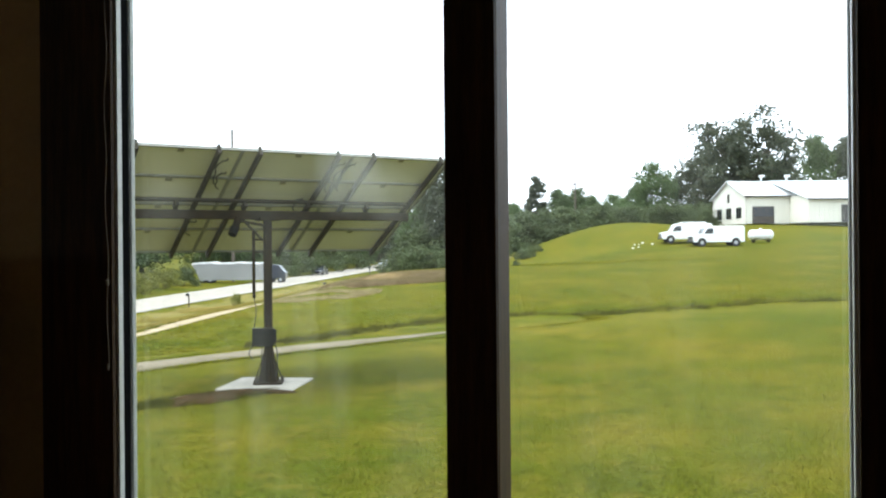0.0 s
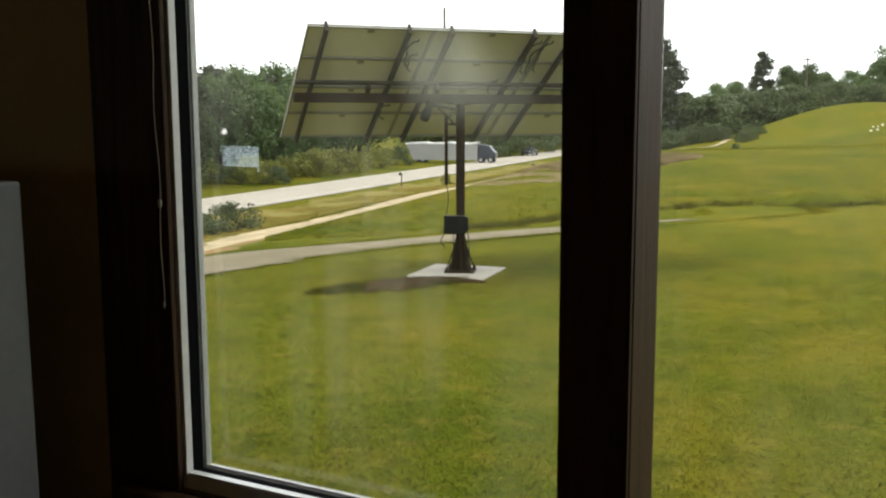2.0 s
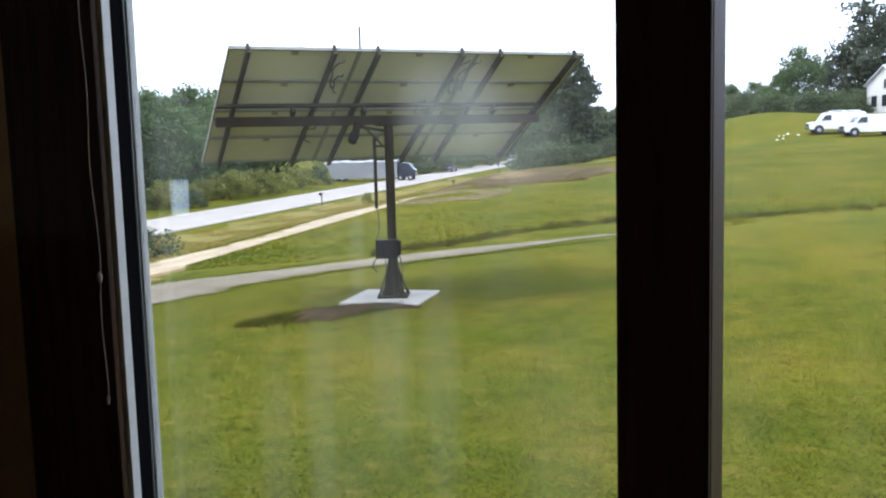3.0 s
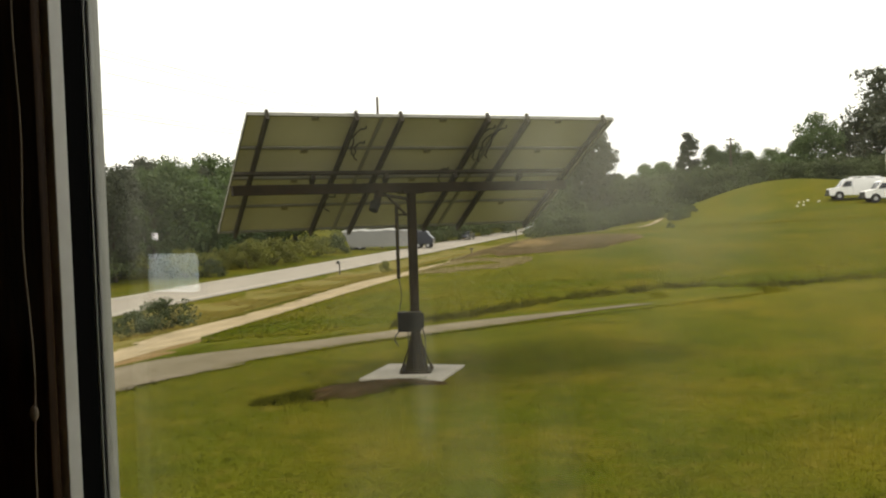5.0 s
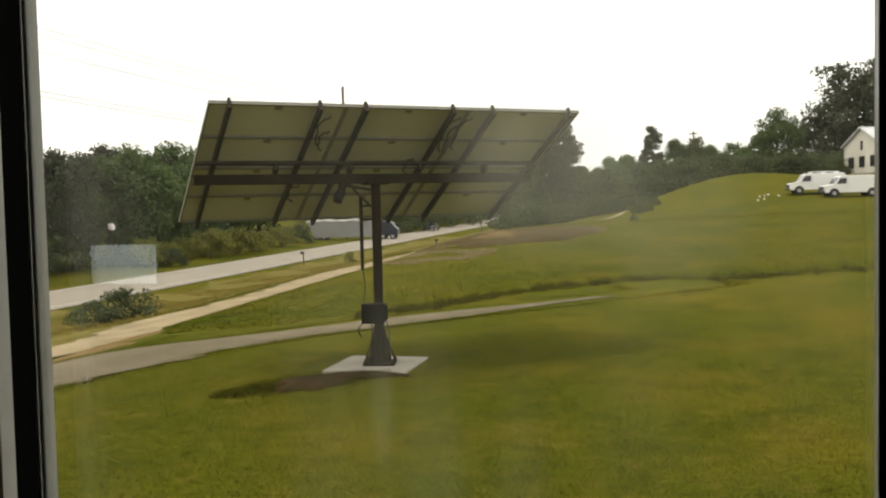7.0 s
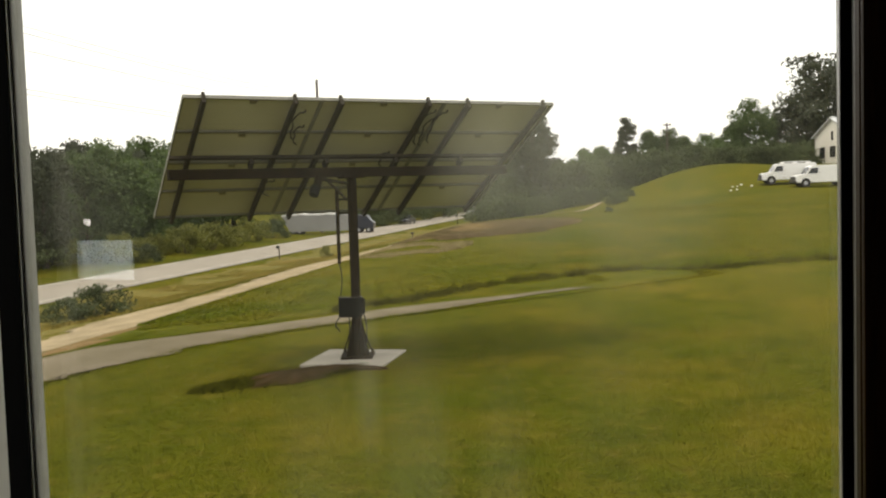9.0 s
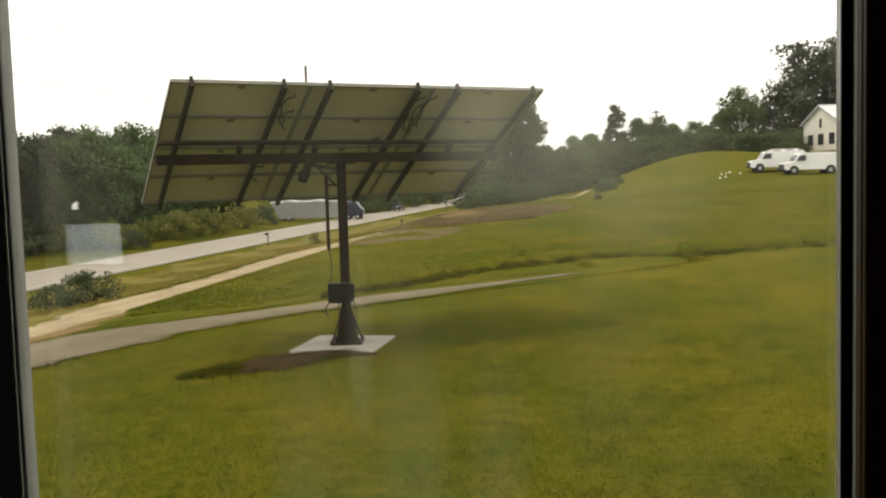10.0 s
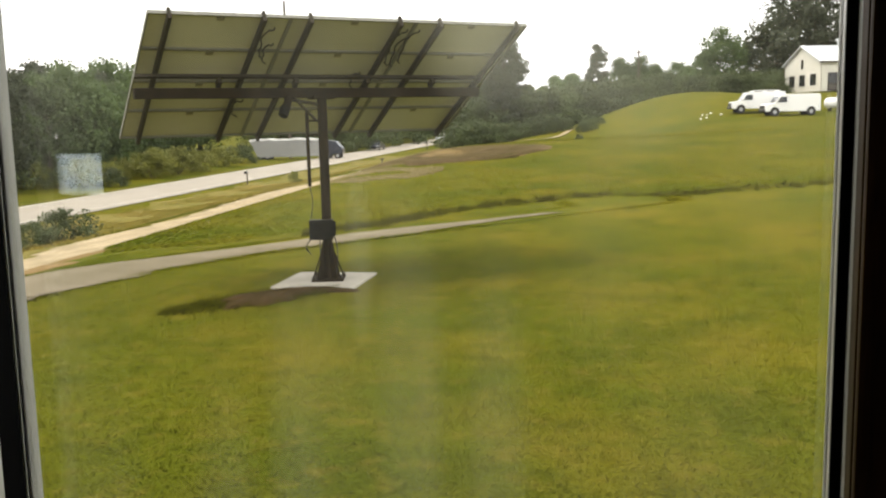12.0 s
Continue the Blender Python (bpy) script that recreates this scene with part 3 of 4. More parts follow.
part("drop_tube", box((-0.205, -0.02, PT - 1.10), (-0.165, 0.02, PT - 0.22), 0.004), M["steel"], tracker)
for z in (PT - 0.32, PT - 0.49):
    part("bracket", box((-0.17, -0.015, z - 0.012), (-0.06, 0.015, z + 0.012), 0.003), M["steel"], tracker)
cbox = part("control_box", box((-0.185, -0.18, 0.545), (0.085, -0.058, 0.765), 0.012), M["box"], tracker, "dark weatherproof control box")
part("lid", box((-0.19, -0.195, 0.54), (0.09, -0.178, 0.77), 0.006), M["box"], cbox)
part("lid_rim", box((-0.195, -0.18, 0.765), (0.095, -0.06, 0.776), 0.003), M["rail"], cbox)
part("side_switch", box((0.085, -0.155, 0.58), (0.118, -0.085, 0.755), 0.008), M["box"], cbox)
for x0, top, low, sway in ((-0.185, 0.545, 0.36, -0.05), (-0.08, 0.545, 0.36, 0.01), (0.10, 0.58, 0.13, 0.035)):
    pts = [(x0 + sway * math.sin(i / 9 * 3.0), -0.14 + 0.03 * math.sin(i), top + (low - top) * i / 9) for i in range(10)]
    part("cable", tube(pts, 0.007), M["cable"], tracker)
part("feed_wire", tube([(-0.19 + 0.03 * math.sin(i / 8 * 3.1), 0.0, PT - 1.08 + (0.78 - PT + 1.08) * i / 8) for i in range(9)], 0.006), M["cable"], tracker)
pad = part("concrete_pad", box((-0.51, -0.54, -0.12), (0.51, 0.54, 0.10), 0.015), M["concrete"])
pad.matrix_world = on_ground(-1.30, 10.97, -11, -0.07)
tagged(pad, "square pale concrete pad set in the lawn", "concrete pad")

# ---------- room and windows ----------
WALL_IN, WALL_OUT = -0.078, 0.006
SILL, HEADZ, CEIL = 0.88, 2.32, 2.62
X0, X1, X2, X3 = 0.0, 0.85, 0.97, 1.69
RX0, RX1, RY = -3.3, 3.6, -2.7
EDGE = 0.03


def block(name, lo, hi, mat, label, category):
    return tagged(part(name, box(lo, hi), mat), label, category, kind="structure")


bm = bmesh.new()
add_box(bm, (RX0 - 0.15, WALL_IN, -0.35), (X0 - EDGE, WALL_OUT, CEIL))
add_box(bm, (X3 + EDGE, WALL_IN, -0.35), (RX1 + 0.15, WALL_OUT, CEIL))
add_box(bm, (X0 - EDGE, WALL_IN, -0.35), (X3 + EDGE, WALL_OUT, SILL - EDGE))
add_box(bm, (X0 - EDGE, WALL_IN, HEADZ + EDGE), (X3 + EDGE, WALL_OUT, CEIL))
tagged(part("wall_window", bm, M["wall"]), "brown painted wall with two tall windows", "wall", kind="structure")
block("wall_back", (RX0 - 0.15, RY - 0.15, 0), (RX1 + 0.15, RY, CEIL), M["wall"], "plain brown painted wall", "wall")
block("wall_side_1", (RX0 - 0.15, RY, 0), (RX0, WALL_IN, CEIL), M["wall"], "plain brown painted wall", "wall")
block("wall_side_2", (RX1, RY, 0), (RX1 + 0.15, WALL_IN, CEIL), M["wall"], "plain brown painted wall", "wall")
block("floor", (RX0 - 0.15, RY - 0.15, -0.12), (RX1 + 0.15, WALL_IN, 0), M["floor"], "dark brown carpet floor", "floor")
block("ceiling", (RX0 - 0.15, RY - 0.15, CEIL), (RX1 + 0.15, WALL_OUT, CEIL + 0.15), M["ceiling"], "plain off-white ceiling", "ceiling")


def ring(x0, x1, z0, z1, y0, y1, inset, depth=EDGE - 0.002, bevel=0.0015, left=True):
    """A frame of four bars round an opening; inset: how far it stands into the opening."""
    bm = bmesh.new()
    i = inset
    if left:
        add_box(bm, (x0 - depth, y0, z0 - depth), (x0 + i, y1, z1 + depth), bevel)
    add_box(bm, (x1 - i, y0, z0 - depth), (x1 + depth, y1, z1 + depth), bevel)
    add_box(bm, (x0 + i, y0, z0 - depth), (x1 - i, y1, z0 + i), bevel)
    add_box(bm, (x0 + i, y0, z1 - i), (x1 - i, y1, z1 + depth), bevel)
    return bm


def window(name, x0, x1, left=True):
    z0, z1 = SILL - 0.027, HEADZ + 0.0015
    w = thing(name, Matrix(), "tall window, white vinyl frame in dark stained wood, dusty glass", "window", kind="structure")
    part("inner_stop", ring(x0, x1, SILL, HEADZ, -0.074, -0.055, 0.004, left=left), M["white_strip"], w)
    part("seal", ring(x0, x1, SILL, HEADZ, -0.054, -0.0195, -0.001, 0.027, left=left), M["gasket"], w, "black rubber seal")
    part("bead", ring(x0, x1, SILL, HEADZ, -0.019, -0.0172, 0.001, left=left), M["vinyl"], w)
    part("seal", ring(x0, x1, SILL, HEADZ, -0.0168, -0.0125, -0.001, 0.027, left=left), M["gasket"], w, "black rubber seal")
    part("window_frame", ring(x0, x1, SILL, HEADZ, -0.012, 0.0055, 0.001, bevel=0.002, left=left), M["vinyl"], w, "grey vinyl frame")
    # strips added to whiten the sill where the sky lights it
    part("sill_cover", box((x0 + 0.006, -0.0735, SILL + 0.0042), (x1 - 0.006, -0.0555, SILL + 0.0075), 0.001), M["sky_lit"], w, "sill strip whitened for the sky's light")
    part("sill_cover", box((x0 + 0.002, -0.0118, SILL + 0.0012), (x1 - 0.002, -0.0084, SILL + 0.0040), 0.0006), M["sky_lit"], w, "sill strip whitened for the sky's light")
    if left:
        # on the post's side: a black cover added to darken the white stop's front, and a grey liner in front of it
        part("gasket", box((x1 - 0.0032, -0.0765, z0), (x1 + 0.0045, -0.0742, z1)), M["gasket"], w, "black cover on the white stop's front")
        part("jamb_liner", box((x1 + 0.0046, -0.1000, z0), (x1 + 0.010, -0.0775, z1), 0.0008), M["vinyl"], w, "grey vinyl liner")
        part("jamb_cover", box((x1 + 0.0046, -0.1328, z0), (x1 + 0.010, -0.1002, z1), 0.0008), M["trim"], w, "dark stained wood cover")
    else:
        part("post_face", box((x0 - 0.028, -0.132, SILL - 0.0279), (x0, 0.0055, HEADZ + 0.028), 0.003), M["trim"], w, "dark stained wood face")
    bm = bmesh.new()
    add_box(bm, (x0 + 0.001, -0.008, SILL + 0.001), (x1 - 0.001, -0.004, HEADZ - 0.001))
    pane = part("pane", bm, M["glass"], w, "dusty glass with streaks and hazier patches")
    pane.visible_shadow = False
    return w


window("window_1", X0, X1)
window("window_2", X2, X3, False)
# dark stained casing round both windows, and the post between them
for name, lo, hi in (
    ("trim_1", (X0 - 0.205, -0.092, SILL - 0.10), (X0 - 0.002, -0.0785, HEADZ + 0.11)),
    ("trim_2", (X3 + 0.002, -0.092, SILL - 0.10), (X3 + 0.205, -0.0785, HEADZ + 0.11)),
    ("trim_3", (X0 - 0.002, -0.092, HEADZ + 0.002), (X3 + 0.002, -0.0785, HEADZ + 0.11)),
    ("trim_4", (X0 - 0.002, -0.090, SILL - 0.10), (X3 + 0.002, -0.0785, SILL - 0.028)),
):
    tagged(part(name, box(lo, hi, 0.004), M["trim"]), "dark stained wood window casing", "trim", kind="structure")
bm = bmesh.new()
add_box(bm, (X1 + 0.0285, -0.1319, SILL - 0.028), (X2 - 0.0285, 0.0055, HEADZ + 0.028))
tagged(part("mullion", bm, M["trim"]), "dark stained post between two windows", "mullion", kind="structure")
bm = box((X1 + 0.0055, -0.146, SILL - 0.0285), (X2 - 0.001, -0.133, HEADZ + 0.002), 0.004)
tagged(part("mullion_casing", bm, M["trim"]), "dark stained casing on the window post", "trim", kind="structure")
tagged(part("window_stool", box((X0 - 0.14, -0.135, SILL - 0.055), (X3 + 0.14, -0.0925, SILL - 0.029), 0.006), M["trim"]), "dark stained wood window stool", "sill", kind="structure")

cord = thing("blind_cord", pose(0.002, -0.118, 0), "thin beige pull cord with a knot hanging beside the window", "cord")
part("string", tube([(0.003 * math.sin(i * 0.9) + 0.002 * math.sin(i * 0.31), 0, 2.33 - 1.08 * i / 30) for i in range(31)], 0.0011), M["cord"], cord)
bm = bmesh.new()
bmesh.ops.create_icosphere(bm, subdivisions=2, radius=0.006, matrix=Matrix.Translation((0.001, 0, 1.46)) @ Matrix.Diagonal((0.8, 0.8, 1.6, 1)))
part("knot", bm, M["cord"], cord)
bm = bmesh.new()
bmesh.ops.create_icosphere(bm, subdivisions=2, radius=0.004, matrix=Matrix.Translation((0.001, 0, 1.255)) @ Matrix.Diagonal((0.8, 0.8, 2.2, 1)))
part("tip", bm, M["cord"], cord)

cab = thing("storage_cabinet", pose(-0.515, -0.29, 0), "tall grey enamelled cabinet standing near the brown wall", "cabinet")
part("body", box((-0.33, -0.14, 0.05), (0.335, 0, 1.51), 0.008), M["cabinet"], cab)
part("plinth", box((-0.31, -0.12, 0), (0.31, -0.005, 0.05)), M["plastic"], cab)
for s in (-1, 1):
    d = part("cabinet_door", box((min(s * 0.003, s * 0.325), -0.158, 0.07), (max(s * 0.003, s * 0.325), -0.141, 1.495), 0.004), M["cabinet"], cab)
    part("handle", rod((s * 0.04, -0.17, 0.78), (s * 0.04, -0.17, 0.92), 0.006), M["alu"], d)


# a lit screen on the back wall, seen as a reflection in the glass
tv = thing("wall_screen", pose(-2.3, RY + 0.001, 1.43), "wide lit screen mounted on the back wall", "screen")
part("housing", box((-0.44, 0, -0.115), (0.33, 0.04, 0.105), 0.006), M["plastic"], tv)
part("display", box((-0.42, 0.0405, -0.10), (0.31, 0.043, 0.085)), M["screen"], tv, "pale blue lit display")



night = thing("wall_light", pose(-2.25, RY + 0.001, 1.60), "small square lit lamp on the back wall", "lamp")
part("base", box((-0.034, 0, -0.034), (0.034, 0.025, 0.034), 0.004), M["plastic"], night)
part("diffuser", box((-0.016, 0.0255, -0.017), (0.016, 0.035, 0.017), 0.003), M["lit"], night, "pale lit diffuser")


# ---------- plants ----------
def leaves(bm_data, centre, radius, count, size, rng, flat=1.0):
    """Small four-cornered leaves, bent along the middle, scattered through a clump."""
    verts, faces = bm_data
    d = rng.normal(size=(count, 3))
    d /= np.linalg.norm(d, axis=1, keepdims=True)
    pos = np.asarray(centre) + d * (radius * rng.random((count, 1)) ** 0.45) * (1, 1, flat)
    u = rng.normal(size=(count, 3))
    u /= np.linalg.norm(u, axis=1, keepdims=True)
    v = np.cross(u, d + 0.3 * rng.normal(size=(count, 3)))
    v /= np.linalg.norm(v, axis=1, keepdims=True) + 1e-6
    s = size * (0.6 + 0.8 * rng.random((count, 1)))
    for p, a, b in zip(pos, u * s, v * s * 0.62):
        i = len(verts)
        verts.extend((tuple(p - a), tuple(p + b * 0.9), tuple(p + a), tuple(p - b)))
        faces.append((i, i + 1, i + 2, i + 3))


def leaf_mesh(name, data, mat):
    me = bpy.data.meshes.new(name)
    me.from_pydata(data[0], [], data[1])
    me.materials.append(mat)
    return me


def make_tree(seed, h, r, mat, label, low=0.22, squash=1.0, clumps=70, per=46, size=0.26, limbs=9, lobes=0.0):
    """A tapered trunk with limbs and a crown of many leaf clumps with gaps."""
    rng = np.random.default_rng(seed)
    t = thing("tree", Matrix(), label, "tree", "trees round the fields")
    bm = bmesh.new()
    pts = [Vector((0.04 * h * math.sin(seed + i) * i / 6, 0.04 * h * math.cos(seed * 2 + i) * i / 6, h * 0.82 * i / 6)) for i in range(7)]
    for i in range(6):
        add_rod(bm, pts[i], pts[i + 1], 0.026 * h * (1 - i / 6.5), 0.026 * h * (1 - (i + 1) / 6.5), 8, False)
    centres = []
    for k in range(limbs):
        z0 = low * h + (0.72 - low) * h * k / limbs
        base = Vector((0, 0, z0)) + pts[min(5, int(z0 / (0.82 * h) * 6))] * Vector((1, 1, 0))
        ang = seed + k * 2.4
        reach = r * (0.62 + 0.3 * rng.random()) * (1 - 0.35 * k / limbs)
        tip = base + Vector((math.cos(ang) * reach, math.sin(ang) * reach, h * (0.10 + 0.10 * rng.random())))
        add_rod(bm, base, tip, 0.009 * h, 0.003 * h, 6, False)
        centres.append(tip)
    part("trunk", bm, M["bark"], t)
    data = ([], [])
    for k in range(clumps):
        if k < len(centres):
            c = np.array(centres[k])
        elif lobes:
            c = np.array(centres[k % len(centres)]) * (1, 1, 1.08) + rng.normal(size=3) * r * lobes * (1, 1, 0.8)
            if k % 4 == 0:
                c = np.array((rng.normal() * 0.2 * r, rng.normal() * 0.2 * r, h * (0.35 + 0.6 * rng.random())))
        else:
            z = low + (1 - low) * rng.random() ** 0.85
            w = math.sin(min(1.0, (z - low) / (1 - low) * 0.86 + 0.16) * math.pi) ** 0.6
            a, q = rng.random() * 6.283, rng.random() ** 0.5
            c = np.array((math.cos(a) * q * r * w * 0.92, math.sin(a) * q * r * w * 0.92, z * h * 0.95))
        leaves(data, c, (0.20 + 0.16 * rng.random()) * r * squash, per, size, rng, 0.75)
    ob = new("crown", leaf_mesh("crown", data, mat))
    ob.parent = t
    return t


def make_shrub(seed, h, r, mat, label, clumps=38, per=80, size=0.11):
    rng = np.random.default_rng(seed)
    t = thing("shrub", Matrix(), label, "shrub", "roadside shrubs")
    bm = bmesh.new()
    for k in range(6):
        a = k * 1.05 + seed
        add_rod(bm, (0.1 * math.cos(a), 0.1 * math.sin(a), -0.05), (0.55 * r * math.cos(a), 0.55 * r * math.sin(a), 0.65 * h), 0.03, 0.01, 5, False)
    part("stem", bm, M["bark"], t)
    data = ([], [])
    for k in range(clumps):
        a, q, z = rng.random() * 6.283, rng.random() ** 0.5, rng.random()
        w = (1 - z**2.2) ** 0.5
        leaves(data, (math.cos(a) * q * r * w, math.sin(a) * q * r * w, 0.12 * h + z * h * 0.8), 0.26 * min(h, r), per, size, rng, 0.8)
    ob = new("foliage", leaf_mesh("foliage", data, mat))
    ob.parent = t
    return t


kinds = {
    "oak": make_tree(3, 10, 5.2, M["leaf_a"], "broad dark green oak with gaps in its crown", 0.18, 0.62, 210, 70, 0.15, 22, 0.13),
    "round": make_tree(5, 10, 3.6, M["leaf_b"], "full green maple at the edge of the wood", 0.08, 1.15, 90, 84, 0.17),
    "wide": make_tree(8, 10, 4.4, M["leaf_b"], "wide bushy green tree at the edge of the wood", 0.05, 1.2, 90, 90, 0.18),
    "dark": make_tree(11, 10, 3.4, M["leaf_a"], "dense dark green tree in the wood", 0.06, 1.2, 90, 84, 0.17),
    "slim": make_tree(14, 10, 1.7, M["leaf_a"], "slim upright dark green tree", 0.12, 1.25, 70, 84, 0.14),
}
shrubs = {
    "yellow": make_shrub(2, 3.2, 2.6, M["leaf_c"], "rounded yellow-green shrub beside the road"),
    "dull": make_shrub(6, 3.0, 2.8, M["leaf_d"], "dull green shrub on the slope"),
}
used = set()


def put(store, kind, a, b, h, own, turn=0.0, wide=1.0):
    """Plants one tree or shrub of the height h at a, b."""
    m = on_ground(a, b, turn, -0.05) @ Matrix.Diagonal((h / own * wide, h / own * wide, h / own, 1))
    src = store[kind]
    if kind in used:
        ob = copy_thing(src, Matrix())
    else:
        used.add(kind)
        ob = src
    ob.matrix_world = m
    return ob


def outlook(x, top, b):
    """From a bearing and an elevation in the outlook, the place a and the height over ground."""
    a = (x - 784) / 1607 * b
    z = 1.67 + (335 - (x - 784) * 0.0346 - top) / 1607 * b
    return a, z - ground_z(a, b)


rnd = random.Random(4)
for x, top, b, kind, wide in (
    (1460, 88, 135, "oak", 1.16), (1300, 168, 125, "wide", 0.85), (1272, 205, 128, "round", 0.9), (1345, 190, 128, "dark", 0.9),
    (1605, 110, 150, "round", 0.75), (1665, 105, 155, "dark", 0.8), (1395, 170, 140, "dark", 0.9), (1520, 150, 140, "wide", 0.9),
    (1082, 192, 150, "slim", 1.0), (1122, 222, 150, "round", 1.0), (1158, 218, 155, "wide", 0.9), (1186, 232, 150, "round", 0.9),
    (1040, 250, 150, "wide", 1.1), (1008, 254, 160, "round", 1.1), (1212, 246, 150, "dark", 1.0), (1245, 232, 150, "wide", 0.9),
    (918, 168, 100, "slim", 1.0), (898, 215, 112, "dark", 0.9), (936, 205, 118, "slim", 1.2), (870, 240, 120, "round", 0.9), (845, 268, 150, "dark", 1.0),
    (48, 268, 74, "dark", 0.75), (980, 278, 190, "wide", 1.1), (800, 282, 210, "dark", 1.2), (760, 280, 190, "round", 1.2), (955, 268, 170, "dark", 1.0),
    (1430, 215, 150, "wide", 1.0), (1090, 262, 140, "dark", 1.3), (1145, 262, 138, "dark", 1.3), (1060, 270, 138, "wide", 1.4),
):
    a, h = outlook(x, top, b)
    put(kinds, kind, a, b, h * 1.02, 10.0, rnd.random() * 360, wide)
# the near edge of the wood, at the bend of the road
near_rnd = random.Random(9)
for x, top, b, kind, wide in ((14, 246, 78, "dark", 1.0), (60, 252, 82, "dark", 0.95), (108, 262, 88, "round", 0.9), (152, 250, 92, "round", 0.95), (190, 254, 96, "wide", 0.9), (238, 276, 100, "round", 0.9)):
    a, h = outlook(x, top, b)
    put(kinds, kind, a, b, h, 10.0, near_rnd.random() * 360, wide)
# the wood beyond the road
for b0 in range(44, 300, 7):
    for row in range(2):
        b = b0 + rnd.uniform(-2, 2)
        a = -37.8 + 0.2 * b - 11.5 - 8.5 * row - rnd.random() * 3
        if 64 < b < 94:
            a -= 2.5
        if 106 < b < 152 and a > -37:
            a = -37 - 4 * rnd.random()
        h = rnd.uniform(9.3, 11.6) + 1.6 * row - (2.0 if 66 < b < 100 and row == 0 else 0)
        put(kinds, rnd.choice(("round", "wide", "wide", "dark")), a, b, h, 10.0, rnd.random() * 360, rnd.uniform(0.95, 1.25))
for k in range(26):
    b, a = 250 + rnd.random() * 40, -30 + k * 9 + rnd.uniform(-2, 2)
    put(kinds, rnd.choice(("wide", "dark", "round")), a, b, rnd.uniform(10, 13.5), 10.0, rnd.random() * 360, 1.2)
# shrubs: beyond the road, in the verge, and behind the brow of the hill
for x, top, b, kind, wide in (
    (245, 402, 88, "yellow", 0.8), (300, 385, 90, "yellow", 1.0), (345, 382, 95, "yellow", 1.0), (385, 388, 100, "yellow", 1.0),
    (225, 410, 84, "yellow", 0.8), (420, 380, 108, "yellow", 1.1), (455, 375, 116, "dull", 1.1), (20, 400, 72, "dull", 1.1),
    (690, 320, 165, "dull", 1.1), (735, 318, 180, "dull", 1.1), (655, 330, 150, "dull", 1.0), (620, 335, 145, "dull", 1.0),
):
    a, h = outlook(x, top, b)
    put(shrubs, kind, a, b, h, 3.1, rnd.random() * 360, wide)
for k in range(5):
    put(shrubs, "yellow" if k % 2 else "dull", -36 + 2.1 * k, 77.5 + 0.5 * k, rnd.uniform(1.6, 2.6), 3.1, rnd.random() * 360, 1.0)
put(shrubs, "dull", -15.6, 39, 1.5, 3.1, 40, 1.15)
put(shrubs, "dull", -17.2, 39.6, 1.2, 3.1, 140, 1.2)
put(shrubs, "dull", 10.2, 61.5, 0.42, 3.1, 10, 0.9)
put(shrubs, "yellow", -10.6, 72, 1.1, 3.1, 10, 0.6)
for k in range(44):
    t = k / 43
    a = 6 + 44 * t + rnd.uniform(-1, 1)
    b = 103 + 18 * t + rnd.uniform(-3, 5)
    put(shrubs, "dull", a, b, rnd.uniform(2.4, 3.8) + 2.0 * float(1 - ss(a, 14, 30)), 3.1, rnd.random() * 360, 1.1)
for k in range(16):
    put(shrubs, "dull", 3.5 + k * 0.95 + rnd.uniform(-0.6, 0.6), 97 + rnd.uniform(-5, 5) - 0.5 * k, rnd.uniform(2.0, 3.6) * (1 - 0.045 * k), 3.1, rnd.random() * 360, 1.1)


# ---------- farm shed on the hill ----------
SA, SB = 46.5, 108.0
shed_z = ground_z(SA + 4, SB + 2) + 0.1
shed = thing("farm_shed", Matrix.Translation(at(SA, SB, shed_z)) @ pose(0, 0, 0, 0, 0, math.degrees(HEAD)), "long white metal shed with pale roof on the hill", "shed")
L, D, EAVE, RIDGE = 24.0, 11.0, 3.45, 5.5


def ribbed(x0, x1, z0, z1, y, normal, step=0.6):
    """A sheet-metal wall with raised ribs."""
    bm = bmesh.new()
    add_box(bm, (x0, y, z0), (x1, y + 0.12, z1))
    n = int((x1 - x0) / step)
    for i in range(1, n):
        add_box(bm, (x0 + i * step - 0.03, y - 0.025, z0), (x0 + i * step + 0.03, y + 0.001, z1))
    return bm


part("front_wall", ribbed(0, 5.6, 0, EAVE, 0, -1), M["siding"], shed)
part("back_wall", box((0, D - 0.12, 0), (L, D, EAVE)), M["siding"], shed)
for nm, x in (("gable_wall", 0.0), ("far_gable_wall", L - 0.12)):
    bm = prism([(0, 0), (D, 0), (D, EAVE), (D / 2, RIDGE), (0, EAVE)], 0, 0.12)
    bmesh.ops.transform(bm, matrix=Matrix.Translation((x + 0.12, 0, 0)) @ pose(0, 0, 0, 0, 0, 90), verts=bm.verts)
    part(nm, bm, M["siding"], shed)
for s in (0, 1):
    y0, y1 = (-0.35, D / 2) if s == 0 else (D + 0.35, D / 2)
    bm = bmesh.new()
    z0, z1 = EAVE - 0.10, RIDGE + 0.03
    q = [bm.verts.new(v) for v in ((-0.35, y0, z0), (L + 0.35, y0, z0), (L + 0.35, y1, z1), (-0.35, y1, z1))]
    f = bm.faces.new(q)
    ext = bmesh.ops.extrude_face_region(bm, geom=[f])["geom"]
    bmesh.ops.translate(bm, vec=(0, 0, 0.12), verts=[v for v in ext if isinstance(v, bmesh.types.BMVert)])
    bmesh.ops.recalc_face_normals(bm, faces=bm.faces)
    part("roof", bm, M["roof"], shed)
